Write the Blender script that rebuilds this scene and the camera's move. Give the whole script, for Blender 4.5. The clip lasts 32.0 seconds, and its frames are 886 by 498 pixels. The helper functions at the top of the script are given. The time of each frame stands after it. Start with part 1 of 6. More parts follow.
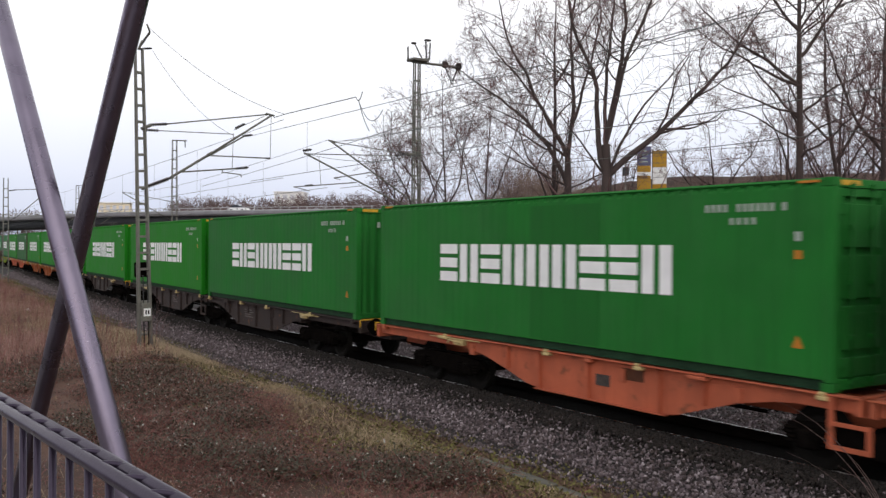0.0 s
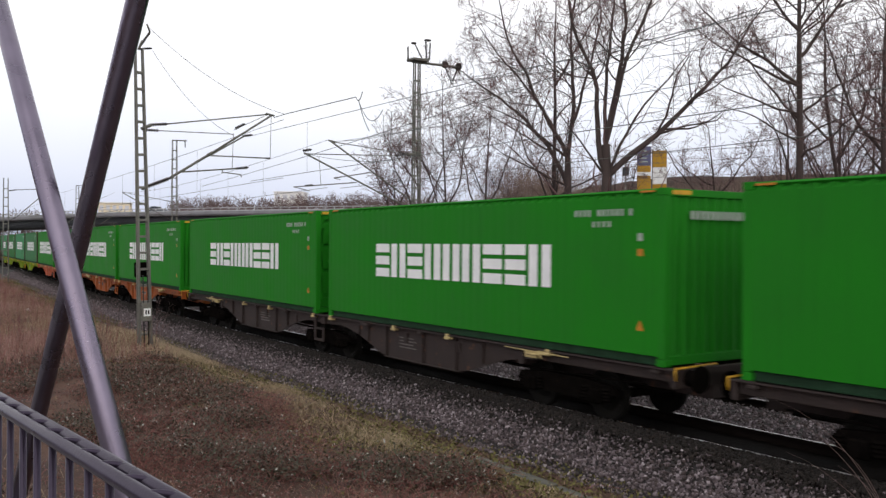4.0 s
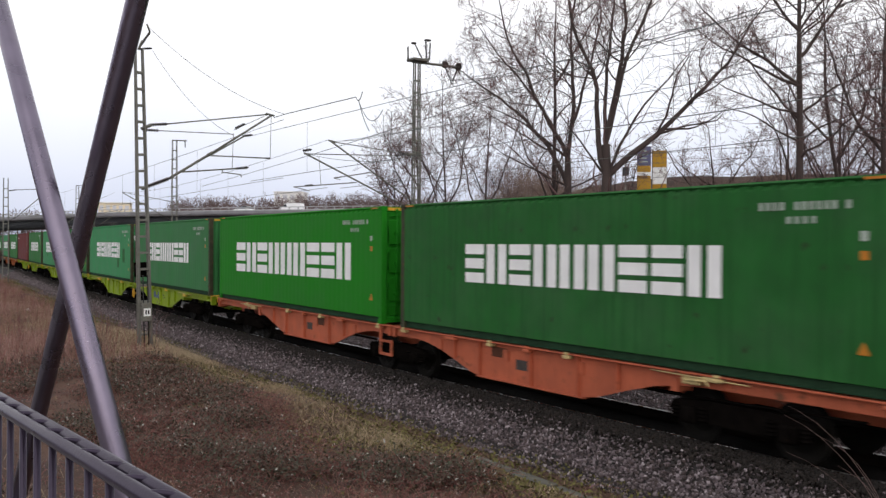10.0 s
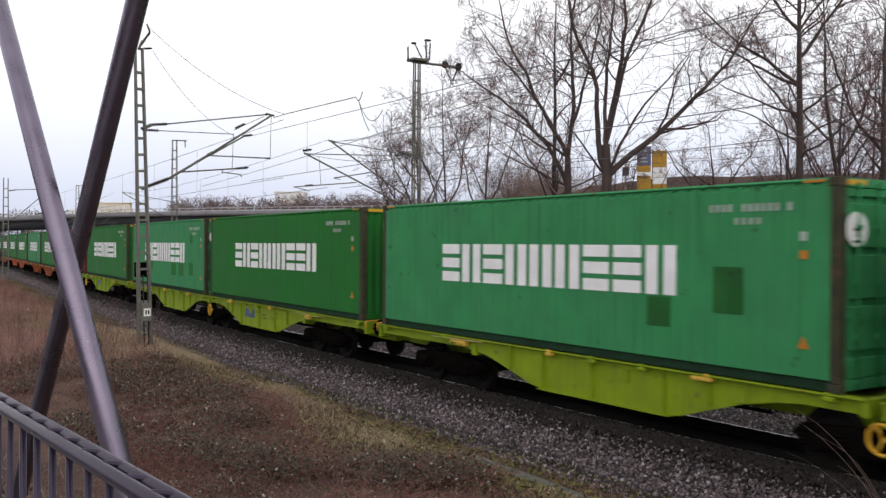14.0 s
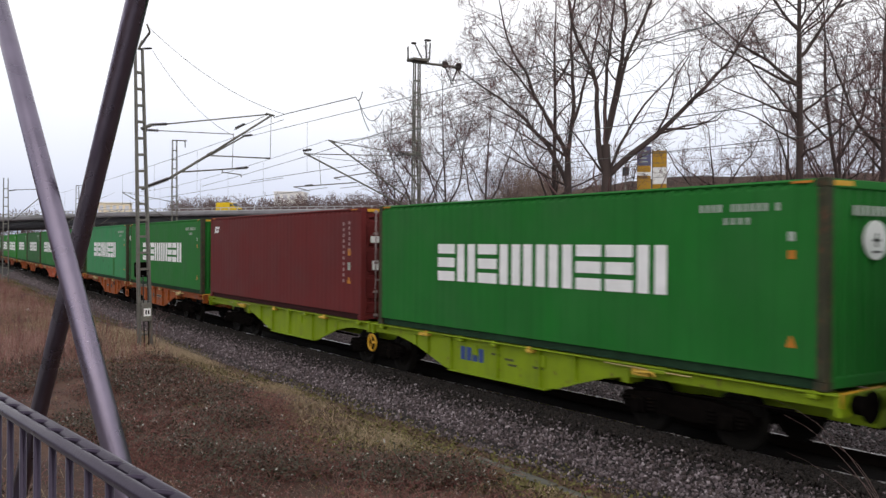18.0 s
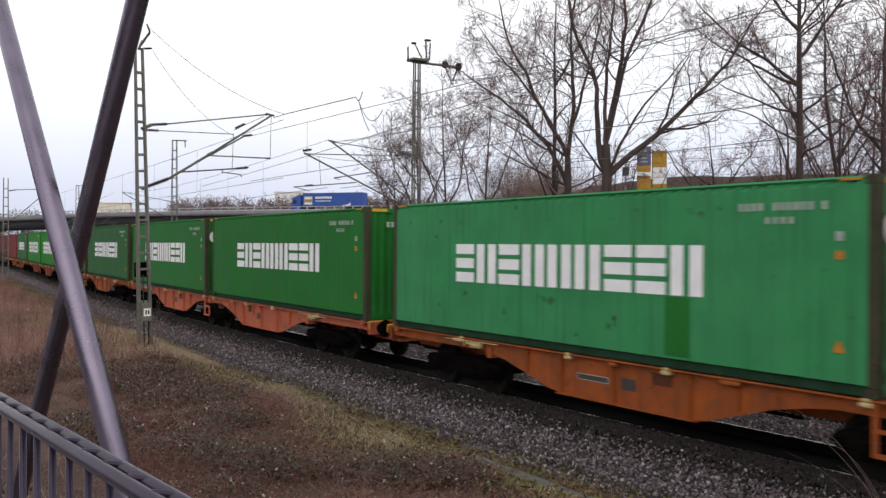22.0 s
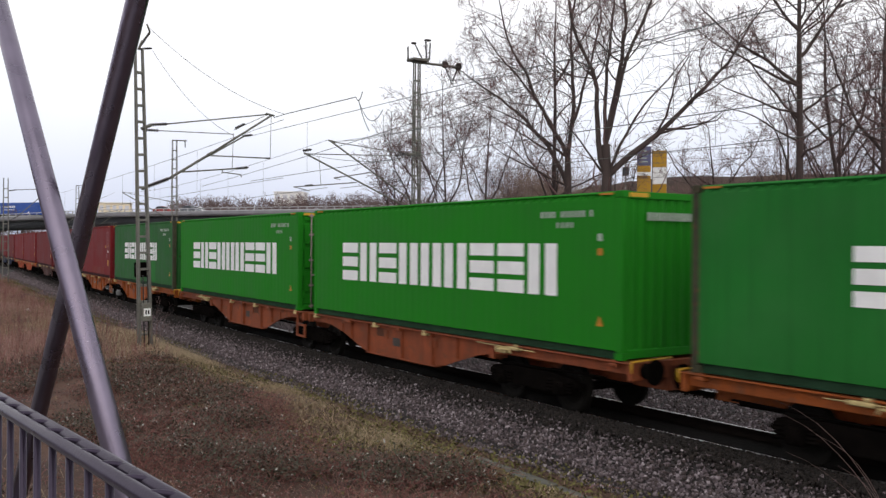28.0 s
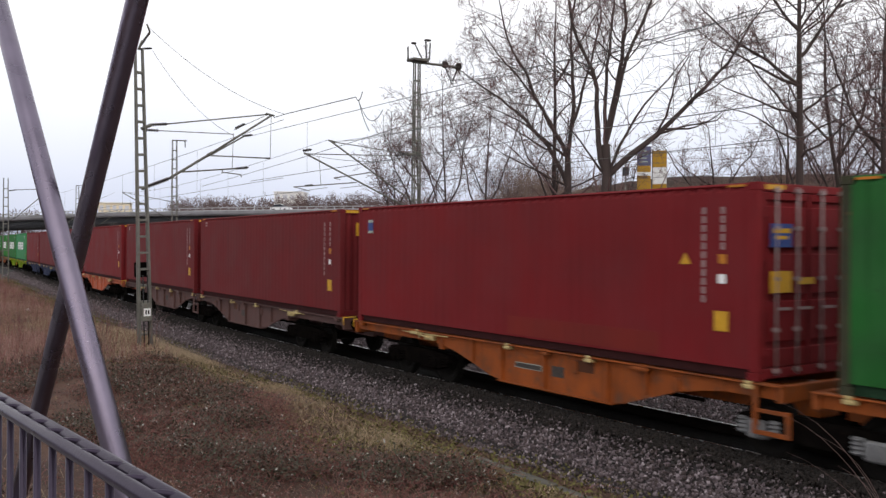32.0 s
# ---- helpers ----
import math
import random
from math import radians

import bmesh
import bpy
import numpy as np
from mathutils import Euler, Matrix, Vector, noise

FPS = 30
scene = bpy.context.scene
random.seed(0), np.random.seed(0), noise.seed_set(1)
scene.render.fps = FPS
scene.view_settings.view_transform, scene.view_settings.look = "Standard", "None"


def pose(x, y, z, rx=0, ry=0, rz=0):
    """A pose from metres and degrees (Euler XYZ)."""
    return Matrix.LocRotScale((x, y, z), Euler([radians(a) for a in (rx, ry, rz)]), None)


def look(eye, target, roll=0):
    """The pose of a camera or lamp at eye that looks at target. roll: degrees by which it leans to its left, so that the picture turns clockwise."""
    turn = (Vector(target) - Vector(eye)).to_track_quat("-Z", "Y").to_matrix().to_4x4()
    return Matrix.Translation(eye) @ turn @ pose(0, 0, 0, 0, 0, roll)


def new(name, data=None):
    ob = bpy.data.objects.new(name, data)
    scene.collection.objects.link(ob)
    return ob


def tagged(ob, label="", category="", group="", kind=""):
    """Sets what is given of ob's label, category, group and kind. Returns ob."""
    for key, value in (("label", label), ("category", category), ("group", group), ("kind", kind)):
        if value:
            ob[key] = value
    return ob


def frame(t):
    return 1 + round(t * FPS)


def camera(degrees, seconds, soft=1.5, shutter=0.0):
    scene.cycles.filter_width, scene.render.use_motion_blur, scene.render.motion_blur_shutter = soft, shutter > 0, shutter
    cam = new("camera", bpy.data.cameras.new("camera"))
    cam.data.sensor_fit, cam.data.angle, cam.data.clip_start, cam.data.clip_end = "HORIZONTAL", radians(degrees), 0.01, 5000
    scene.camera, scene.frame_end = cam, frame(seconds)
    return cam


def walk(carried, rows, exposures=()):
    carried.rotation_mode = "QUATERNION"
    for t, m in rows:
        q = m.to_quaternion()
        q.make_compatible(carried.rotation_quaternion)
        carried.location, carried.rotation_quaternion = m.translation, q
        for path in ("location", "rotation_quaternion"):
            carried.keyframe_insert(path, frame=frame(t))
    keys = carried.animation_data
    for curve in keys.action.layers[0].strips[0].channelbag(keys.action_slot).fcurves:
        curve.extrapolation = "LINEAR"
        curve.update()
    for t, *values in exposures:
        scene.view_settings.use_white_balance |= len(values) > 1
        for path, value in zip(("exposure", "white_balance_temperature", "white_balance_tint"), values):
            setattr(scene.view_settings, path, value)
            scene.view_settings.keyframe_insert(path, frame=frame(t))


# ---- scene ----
EYE = (0.0, 0.0, 3.1125)
YAW, PITCH, ROLL = 54.9394, -0.2512, 0.3742
cam = camera(52.35, 32.0, soft=1.4, shutter=0.3)
CAM_POSE = pose(0, 0, EYE[2], 0, 0, YAW) @ pose(0, 0, 0, 90 + PITCH, 0, 0) @ pose(0, 0, 0, 0, 0, ROLL)
walk(cam, [(0, CAM_POSE), (32, CAM_POSE)], exposures=[(0, 0.0), (32, 0.0)])

# ---- sky and light: an overcast winter day ----
SUN_ELEV, SUN_AZ = radians(31), radians(116)
world = bpy.data.worlds.new("overcast_sky")
scene.world = world
world.use_nodes = True
wn, wl = world.node_tree.nodes, world.node_tree.links
wn.clear()
w_out, w_bg = wn.new("ShaderNodeOutputWorld"), wn.new("ShaderNodeBackground")
w_sky = wn.new("ShaderNodeTexSky")
w_sky.sky_type, w_sky.sun_disc = "NISHITA", False
w_sky.sun_elevation, w_sky.sun_rotation = SUN_ELEV, SUN_AZ
w_sky.air_density, w_sky.dust_density = 1.0, 3.0
w_co, w_sep, w_ramp = wn.new("ShaderNodeTexCoord"), wn.new("ShaderNodeSeparateXYZ"), wn.new("ShaderNodeValToRGB")
w_noise, w_nmap = wn.new("ShaderNodeTexNoise"), wn.new("ShaderNodeMapRange")
w_noise.inputs["Scale"].default_value = 2.2
w_noise.inputs["Detail"].default_value = 5.0
w_nmap.inputs["To Min"].default_value, w_nmap.inputs["To Max"].default_value = -0.07, 0.07
w_add = wn.new("ShaderNodeMath")
w_add.operation = "ADD"
ramp = w_ramp.color_ramp
ramp.elements[0].position, ramp.elements[0].color = 0.0, (0.68, 0.73, 0.92, 1)
ramp.elements[1].position, ramp.elements[1].color = 0.26, (1.28, 1.26, 1.28, 1)
e = ramp.elements.new(0.07)
e.color = (0.83, 0.87, 1.03, 1)
e = ramp.elements.new(0.65)
e.color = (0.98, 0.98, 1.0, 1)
e = ramp.elements.new(0.15)
e.color = (1.08, 1.09, 1.15, 1)
w_mix = wn.new("ShaderNodeMixRGB")
w_mix.inputs["Fac"].default_value = 0.9
w_scale = wn.new("ShaderNodeMixRGB")
w_scale.blend_type = "MULTIPLY"
w_scale.inputs["Fac"].default_value = 1.0
w_scale.inputs["Color2"].default_value = (0.12, 0.12, 0.12, 1)
wl.new(w_co.outputs["Generated"], w_sep.inputs[0])
wl.new(w_co.outputs["Generated"], w_noise.inputs["Vector"])
wl.new(w_noise.outputs["Fac"], w_nmap.inputs["Value"])
wl.new(w_sep.outputs["Z"], w_add.inputs[0])
wl.new(w_nmap.outputs["Result"], w_add.inputs[1])
wl.new(w_add.outputs[0], w_ramp.inputs["Fac"])
wl.new(w_sky.outputs["Color"], w_scale.inputs["Color1"])
wl.new(w_scale.outputs["Color"], w_mix.inputs["Color1"])
wl.new(w_ramp.outputs["Color"], w_mix.inputs["Color2"])
wl.new(w_mix.outputs["Color"], w_bg.inputs["Color"])
w_bg.inputs["Strength"].default_value = 1.0
wl.new(w_bg.outputs[0], w_out.inputs["Surface"])

sun_data = bpy.data.lights.new("sun", "SUN")
sun_data.energy, sun_data.angle, sun_data.color = 0.88, radians(80), (1.0, 0.96, 0.9)
sun = new("sun", sun_data)
sun.matrix_world = look((100, -48, 66), (0, 0, 0))


# ---- materials ----
def material(name, base, rough=0.7, metal=0.0, var=0.25, tint=None, scale=3.0, grain=60.0, bump=0.15, streak=0.0, rust=0.0,
             rust_color=(0.12, 0.05, 0.025), each=0.0, stretch=(1, 1, 1), spec=0.3, fade=0.0):
    """A painted or natural surface: broad stains, fine grain, runs down the face, rust and a tint that differs from piece to piece."""
    m = bpy.data.materials.new(name)
    m.use_nodes = True
    n, l = m.node_tree.nodes, m.node_tree.links
    b = n["Principled BSDF"]
    b.inputs["Roughness"].default_value, b.inputs["Metallic"].default_value = rough, metal
    b.inputs["Specular IOR Level"].default_value = spec
    co, mp = n.new("ShaderNodeTexCoord"), n.new("ShaderNodeMapping")
    mp.inputs["Scale"].default_value = stretch
    l.new(co.outputs["Object"], mp.inputs["Vector"])
    info = n.new("ShaderNodeObjectInfo")
    shift = n.new("ShaderNodeVectorMath")
    shift.operation = "MULTIPLY_ADD"
    shift.inputs[1].default_value = (37.0, 53.0, 91.0)
    l.new(info.outputs["Random"], shift.inputs[0])
    l.new(mp.outputs["Vector"], shift.inputs[2])

    def tex(sc, detail, vec=None):
        t = n.new("ShaderNodeTexNoise")
        t.inputs["Scale"].default_value, t.inputs["Detail"].default_value = sc, detail
        l.new(vec or shift.outputs[0], t.inputs["Vector"])
        return t.outputs["Fac"]

    def ramped(value, lo, hi, a=0.0, z=1.0):
        r = n.new("ShaderNodeMapRange")
        r.inputs["From Min"].default_value, r.inputs["From Max"].default_value = lo, hi
        r.inputs["To Min"].default_value, r.inputs["To Max"].default_value = a, z
        l.new(value, r.inputs["Value"])
        return r.outputs["Result"]

    def mixed(fac, c1, c2, mode="MIX"):
        x = n.new("ShaderNodeMixRGB")
        x.blend_type = mode
        for key, value in (("Fac", fac), ("Color1", c1), ("Color2", c2)):
            if isinstance(value, (int, float)):
                x.inputs[key].default_value = value
            elif isinstance(value, tuple):
                x.inputs[key].default_value = (*value, 1)
            else:
                l.new(value, x.inputs[key])
        return x.outputs["Color"]

    dark = tuple(c * (1 - var) for c in base)
    light = tuple(min(1, c * (1 + var)) for c in base) if tint is None else tint
    broad, fine = tex(scale, 6.0), tex(grain, 3.0)
    col = mixed(ramped(broad, 0.3, 0.7), dark, light)
    col = mixed(ramped(fine, 0.25, 0.75, 0.0, min(1, var * 1.2)), col, dark)
    if fade:
        pale = tuple(0.55 * c + 0.45 * 0.35 for c in base)
        col = mixed(ramped(tex(0.9, 4.0), 0.42, 0.75, 0.0, fade), col, pale)
    if streak:
        runs = n.new("ShaderNodeMapping")
        runs.inputs["Scale"].default_value = (7.0, 7.0, 0.25)
        l.new(shift.outputs[0], runs.inputs["Vector"])
        col = mixed(ramped(tex(1.6, 5.0, runs.outputs["Vector"]), 0.52, 0.75, 0.0, streak), col, tuple(c * 0.55 for c in base))
    if rust:
        col = mixed(ramped(tex(scale * 2.3, 8.0), 0.66 - 0.2 * rust, 0.74, 0.0, 0.9), col, rust_color)
    if each:
        col = mixed(1.0, col, ramped(info.outputs["Random"], 0, 1, 1 - each, 1 + each), "MULTIPLY")
    l.new(col, b.inputs["Base Color"])
    l.new(ramped(broad, 0.2, 0.8, max(0.05, rough - 0.12), min(1, rough + 0.12)), b.inputs["Roughness"])
    if bump:
        bp = n.new("ShaderNodeBump")
        bp.inputs["Strength"].default_value, bp.inputs["Distance"].default_value = bump, 0.02
        l.new(fine, bp.inputs["Height"])
        l.new(bp.outputs["Normal"], b.inputs["Normal"])
    return m


def scatter_material(name, colors, rough=0.85, spread=0.35):
    """For many small pieces in one mesh: each island takes its own colour."""
    m = bpy.data.materials.new(name)
    m.use_nodes = True
    n, l = m.node_tree.nodes, m.node_tree.links
    b = n["Principled BSDF"]
    b.inputs["Roughness"].default_value = rough
    b.inputs["Specular IOR Level"].default_value = 0.3
    g, r = n.new("ShaderNodeNewGeometry"), n.new("ShaderNodeValToRGB")
    r.color_ramp.interpolation = "LINEAR"
    for i, c in enumerate(colors):
        el = r.color_ramp.elements[i] if i < 2 else r.color_ramp.elements.new(0.5)
        el.color = (*c, 1)
    for i, el in enumerate(r.color_ramp.elements):
        el.position = i / max(1, len(colors) - 1)
    for i, c in enumerate(colors):
        r.color_ramp.elements[i].color = (*c, 1)
    l.new(g.outputs["Random Per Island"], r.inputs["Fac"])
    l.new(r.outputs["Color"], b.inputs["Base Color"])
    return m


M = {}
M["green_bright"] = material("paint_bright_green", (0.008, 0.172, 0.005), 0.72, var=0.10, scale=0.8, streak=0.25, bump=0.03, spec=0.2)
M["green_mid"] = material("paint_mid_green", (0.011, 0.138, 0.018), 0.72, var=0.14, scale=0.8, streak=0.35, bump=0.03, fade=0.05, spec=0.2)
M["green_patch"] = material("paint_green_touch_up", (0.010, 0.117, 0.016), 0.72, var=0.12, scale=0.8, streak=0.3, bump=0.03, spec=0.2)
M["green_dull"] = material("paint_dull_green", (0.031, 0.158, 0.048), 0.72, var=0.16, scale=0.8, streak=0.45, bump=0.03, fade=0.08, spec=0.2)
M["green_dark"] = material("paint_dark_green", (0.014, 0.102, 0.019), 0.72, var=0.2, scale=1.6, streak=0.6, rust=0.05, rust_color=(0.022, 0.028, 0.014), bump=0.03, fade=0.08, spec=0.2)
M["green_teal"] = material("paint_faded_teal_green", (0.034, 0.226, 0.080), 0.72, var=0.14, scale=1.4, streak=0.65, rust=0.03, rust_color=(0.024, 0.045, 0.022), bump=0.03, fade=0.08, spec=0.2)
M["red"] = material("paint_oxide_red", (0.158, 0.0090, 0.012), 0.72, var=0.14, scale=0.8, streak=0.3, bump=0.03, fade=0.04, spec=0.2)
M["red_dark"] = material("paint_deep_oxide_red", (0.132, 0.0110, 0.0135), 0.72, var=0.15, scale=0.8, streak=0.35, bump=0.03, fade=0.04, spec=0.2)
M["brown"] = material("paint_dark_red_brown", (0.118, 0.016, 0.016), 0.72, var=0.16, scale=0.8, streak=0.35, bump=0.03, fade=0.04, spec=0.2)
# Bottom rails: colour darkened for grime and the shade of the wall above.
M["underseal"] = material("grimy_shaded_green_rail", (0.018, 0.046, 0.024), 0.8, var=0.35, scale=3, streak=0.3, spec=0.1)
M["underseal_red"] = material("grimy_shaded_red_rail", (0.040, 0.012, 0.012), 0.8, var=0.35, scale=3, streak=0.3, spec=0.1)
M["rusty_post"] = material("rust_stained_steel", (0.042, 0.043, 0.023), 0.8, var=0.4, scale=4, rust=0.4)
M["white_mark"] = material("white_lettering_film", (0.80, 0.80, 0.80), 0.5, var=0.07, scale=2.5, bump=0)
M["grey_mark"] = material("worn_white_print", (0.34, 0.39, 0.34), 0.6, var=0.2, scale=6, bump=0)
M["pink_mark"] = material("worn_pinkish_print", (0.30, 0.20, 0.20), 0.6, var=0.2, scale=6, bump=0)
M["yellow_mark"] = material("yellow_sticker", (0.55, 0.30, 0.02), 0.5, var=0.15, scale=8, bump=0)
M["orange_mark"] = material("orange_sticker", (0.45, 0.17, 0.015), 0.5, var=0.15, scale=8, bump=0)
M["blue_mark"] = material("blue_sticker", (0.03, 0.06, 0.22), 0.5, var=0.15, scale=8, bump=0)
M["black_mark"] = material("black_print", (0.012, 0.012, 0.012), 0.5, var=0.2, bump=0)
M["wagon_grey"] = material("wagon_brown_grey_paint", (0.035, 0.024, 0.022), 0.8, var=0.3, scale=2, streak=0.4, rust=0.15)
M["wagon_orange"] = material("wagon_orange_paint", (0.28, 0.066, 0.010), 0.7, var=0.32, scale=2, streak=0.7, rust=0.6)
M["wagon_rust"] = material("wagon_dirty_red_orange_paint", (0.23, 0.056, 0.020), 0.75, var=0.35, scale=2, streak=0.7, rust=0.5)
M["wagon_salmon"] = material("wagon_faded_red_orange_paint", (0.41, 0.100, 0.048), 0.7, var=0.20, scale=2, streak=0.35, rust=0.2)
M["board_grey"] = material("worn_dark_number_board", (0.060, 0.050, 0.045), 0.7, var=0.45, scale=14)
M["red_patch"] = material("paint_red_touch_up", (0.165, 0.017, 0.013), 0.72, var=0.14, scale=0.8, streak=0.3, bump=0.03, spec=0.2)
M["board_print"] = material("faint_grey_print", (0.13, 0.115, 0.11), 0.7, var=0.5, scale=30, bump=0)
M["print_olive"] = material("worn_dark_print", (0.075, 0.085, 0.030), 0.7, var=0.5, scale=25, bump=0)
M["lock_yellow"] = material("yellow_container_lock", (0.58, 0.37, 0.05), 0.6, var=0.25, scale=9, rust=0.15)
M["patch_brown"] = material("brown_overpaint", (0.085, 0.028, 0.012), 0.8, var=0.3, scale=4, streak=0.4)
M["wagon_lime"] = material("wagon_yellow_green_paint", (0.195, 0.28, 0.004), 0.65, var=0.16, scale=2, streak=0.4, rust=0.12)
M["wagon_mauve"] = material("wagon_faded_red_brown_paint", (0.10, 0.050, 0.045), 0.7, var=0.2, scale=2, streak=0.4, rust=0.3)
M["wagon_blue"] = material("wagon_dark_blue_paint", (0.025, 0.035, 0.085), 0.6, var=0.2, scale=2, streak=0.3, rust=0.1)
# Bogies and wheels: brake dust, blacked further for the shade below the wagons.
M["bogie"] = material("bogie_dust_and_shade_steel", (0.0055, 0.0046, 0.0042), 0.95, var=0.4, scale=6, rust=0.15, rust_color=(0.014, 0.009, 0.006), spec=0.0)
M["bogie_new"] = material("bogie_fresh_grey_paint", (0.17, 0.17, 0.175), 0.5, var=0.3, scale=6)
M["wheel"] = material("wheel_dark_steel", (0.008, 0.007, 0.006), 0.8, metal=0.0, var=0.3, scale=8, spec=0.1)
M["bright_steel"] = material("bright_steel", (0.42, 0.42, 0.42), 0.3, metal=1.0, var=0.1, scale=8, bump=0.02)
M["lock"] = material("cream_yellow_container_lock", (0.48, 0.37, 0.17), 0.6, var=0.25, scale=9, rust=0.2)
# Rail webs: rust taken near black for the shade under the train.
M["rail"] = material("rail_rusty_shaded_web", (0.010, 0.007, 0.006), 0.85, var=0.3, scale=5, spec=0.05)
M["rail_top"] = material("rail_polished_head", (0.42, 0.41, 0.41), 0.26, metal=1.0, var=0.08, scale=5, bump=0.01)
# Sleepers: oily wood, its colour lowered to hold the train's shade.
M["sleeper"] = material("sleeper_oily_shaded_wood", (0.010, 0.008, 0.007), 0.95, var=0.3, scale=4, spec=0.05)
M["galvanised"] = material("galvanised_grey_green_steel", (0.150, 0.145, 0.128), 0.6, metal=0.1, var=0.2, scale=4, rust=0.1)
M["insulator"] = material("brown_insulator", (0.030, 0.022, 0.020), 0.35, var=0.2, scale=9)
M["wire"] = material("dull_copper_wire", (0.10, 0.10, 0.10), 0.6, metal=0.2, var=0.2)
M["tube"] = material("dark_lilac_grey_coated_steel", (0.20, 0.172, 0.230), 0.30, metal=0.8, var=0.14, scale=6, grain=120, bump=0.04, spec=0.5)
M["railing"] = material("dark_slate_coated_steel", (0.046, 0.035, 0.057), 0.34, metal=0.55, var=0.16, scale=6, grain=120, bump=0.04)
M["concrete"] = material("weathered_concrete", (0.27, 0.26, 0.25), 0.9, var=0.2, scale=1.2, streak=0.4)
M["duct"] = material("mossy_old_concrete", (0.11, 0.105, 0.092), 0.95, var=0.35, scale=5)
M["bridge_dark"] = material("dark_bridge_girder", (0.055, 0.058, 0.066), 0.7, var=0.2, scale=0.6)
M["soil"] = material("ground_litter", (0.074, 0.035, 0.028), 0.95, var=0.5, tint=(0.145, 0.082, 0.057), scale=0.9, grain=14, bump=0.6)
M["ballast"] = material("ballast_bed", (0.030, 0.026, 0.026), 0.95, var=0.45, scale=3, grain=22, bump=0.8)
# Bed under the train: oily dirt, and the train's shade put into the colour.
M["fouled"] = material("oily_shaded_ballast", (0.007, 0.0055, 0.005), 0.95, var=0.4, scale=3, grain=22, bump=0.8, spec=0.05)
M["bark"] = material("tree_bark", (0.062, 0.045, 0.042), 0.95, var=0.3, scale=3, grain=25, bump=0.5, stretch=(1, 1, 0.3))
M["bramble_cane"] = material("dry_cane", (0.12, 0.08, 0.075), 0.8, var=0.25, scale=4, bump=0)
M["twig"] = material("fine_twigs", (0.150, 0.092, 0.090), 0.95, var=0.25, scale=2, bump=0)


# ---- mesh helpers ----
SHARED = {}


def part(name, data, mat, parent=None, label="", at=None):
    """Links a bmesh or a mesh as one object, under a thing or a part."""
    if isinstance(data, bmesh.types.BMesh):
        me = bpy.data.meshes.new(name)
        data.to_mesh(me)
        data.free()
        data = me
    if mat is not None and not data.materials:
        data.materials.append(mat)
    ob = new(name, data)
    if at is not None:
        ob.matrix_basis = at
    if parent is not None:
        ob.parent = parent
    if label:
        ob["label"] = label
    return ob


def shared(key, make):
    """One mesh for all alike pieces."""
    if key not in SHARED:
        made = make()
        if isinstance(made, bmesh.types.BMesh):
            me = bpy.data.meshes.new(str(key[0]))
            made.to_mesh(me)
            made.free()
            made = me
        SHARED[key] = made
    return SHARED[key]


def empty(name, m=None):
    ob = new(name)
    ob.empty_display_size = 0.2
    if m is not None:
        ob.matrix_basis = m
    return ob


def add_box(bm, x0, x1, y0, y1, z0, z1, bevel=0.0):
    vs = [bm.verts.new(v) for v in ((x0, y0, z0), (x1, y0, z0), (x1, y1, z0), (x0, y1, z0), (x0, y0, z1), (x1, y0, z1), (x1, y1, z1), (x0, y1, z1))]
    fs = [bm.faces.new([vs[i] for i in f]) for f in ((3, 2, 1, 0), (4, 5, 6, 7), (0, 1, 5, 4), (1, 2, 6, 5), (2, 3, 7, 6), (3, 0, 4, 7))]
    if bevel:
        bmesh.ops.bevel(bm, geom=list({e for f in fs for e in f.edges}), offset=bevel, segments=1, affect="EDGES")
    return bm


def box(x0, x1, y0, y1, z0, z1, bevel=0.0):
    return add_box(bmesh.new(), min(x0, x1), max(x0, x1), min(y0, y1), max(y0, y1), min(z0, z1), max(z0, z1), bevel)


def add_tube(bm, a, b, ra, rb=None, sides=8, caps=True):
    a, b = Vector(a), Vector(b)
    rb = ra if rb is None else rb
    d = (b - a).normalized()
    u = d.orthogonal().normalized()
    v = d.cross(u)
    rings = []
    for p, r in ((a, ra), (b, rb)):
        rings.append([bm.verts.new(p + (u * math.cos(k) + v * math.sin(k)) * r) for k in (2 * math.pi * i / sides for i in range(sides))])
    for i in range(sides):
        j = (i + 1) % sides
        f = bm.faces.new((rings[0][i], rings[0][j], rings[1][j], rings[1][i]))
        f.smooth = sides > 5
    if caps:
        bm.faces.new(list(reversed(rings[0])))
        bm.faces.new(rings[1])
    return bm


def tube(a, b, ra, rb=None, sides=8):
    return add_tube(bmesh.new(), a, b, ra, rb, sides)


def add_lathe(bm, profile, axis="y", sides=20, centre=(0, 0, 0)):
    """Turns (radius, along) pairs about an axis."""
    rings = []
    for r, h in profile:
        ring = []
        for i in range(sides):
            k = 2 * math.pi * i / sides
            c, s = r * math.cos(k), r * math.sin(k)
            p = {"y": (c, h, s), "x": (h, c, s), "z": (c, s, h)}[axis]
            ring.append(bm.verts.new(Vector(p) + Vector(centre)))
        rings.append(ring)
    for a, b in zip(rings, rings[1:]):
        for i in range(sides):
            j = (i + 1) % sides
            bm.faces.new((a[i], a[j], b[j], b[i]))
    bm.faces.new(rings[0])
    bm.faces.new(list(reversed(rings[-1])))
    bmesh.ops.recalc_face_normals(bm, faces=bm.faces)
    return bm


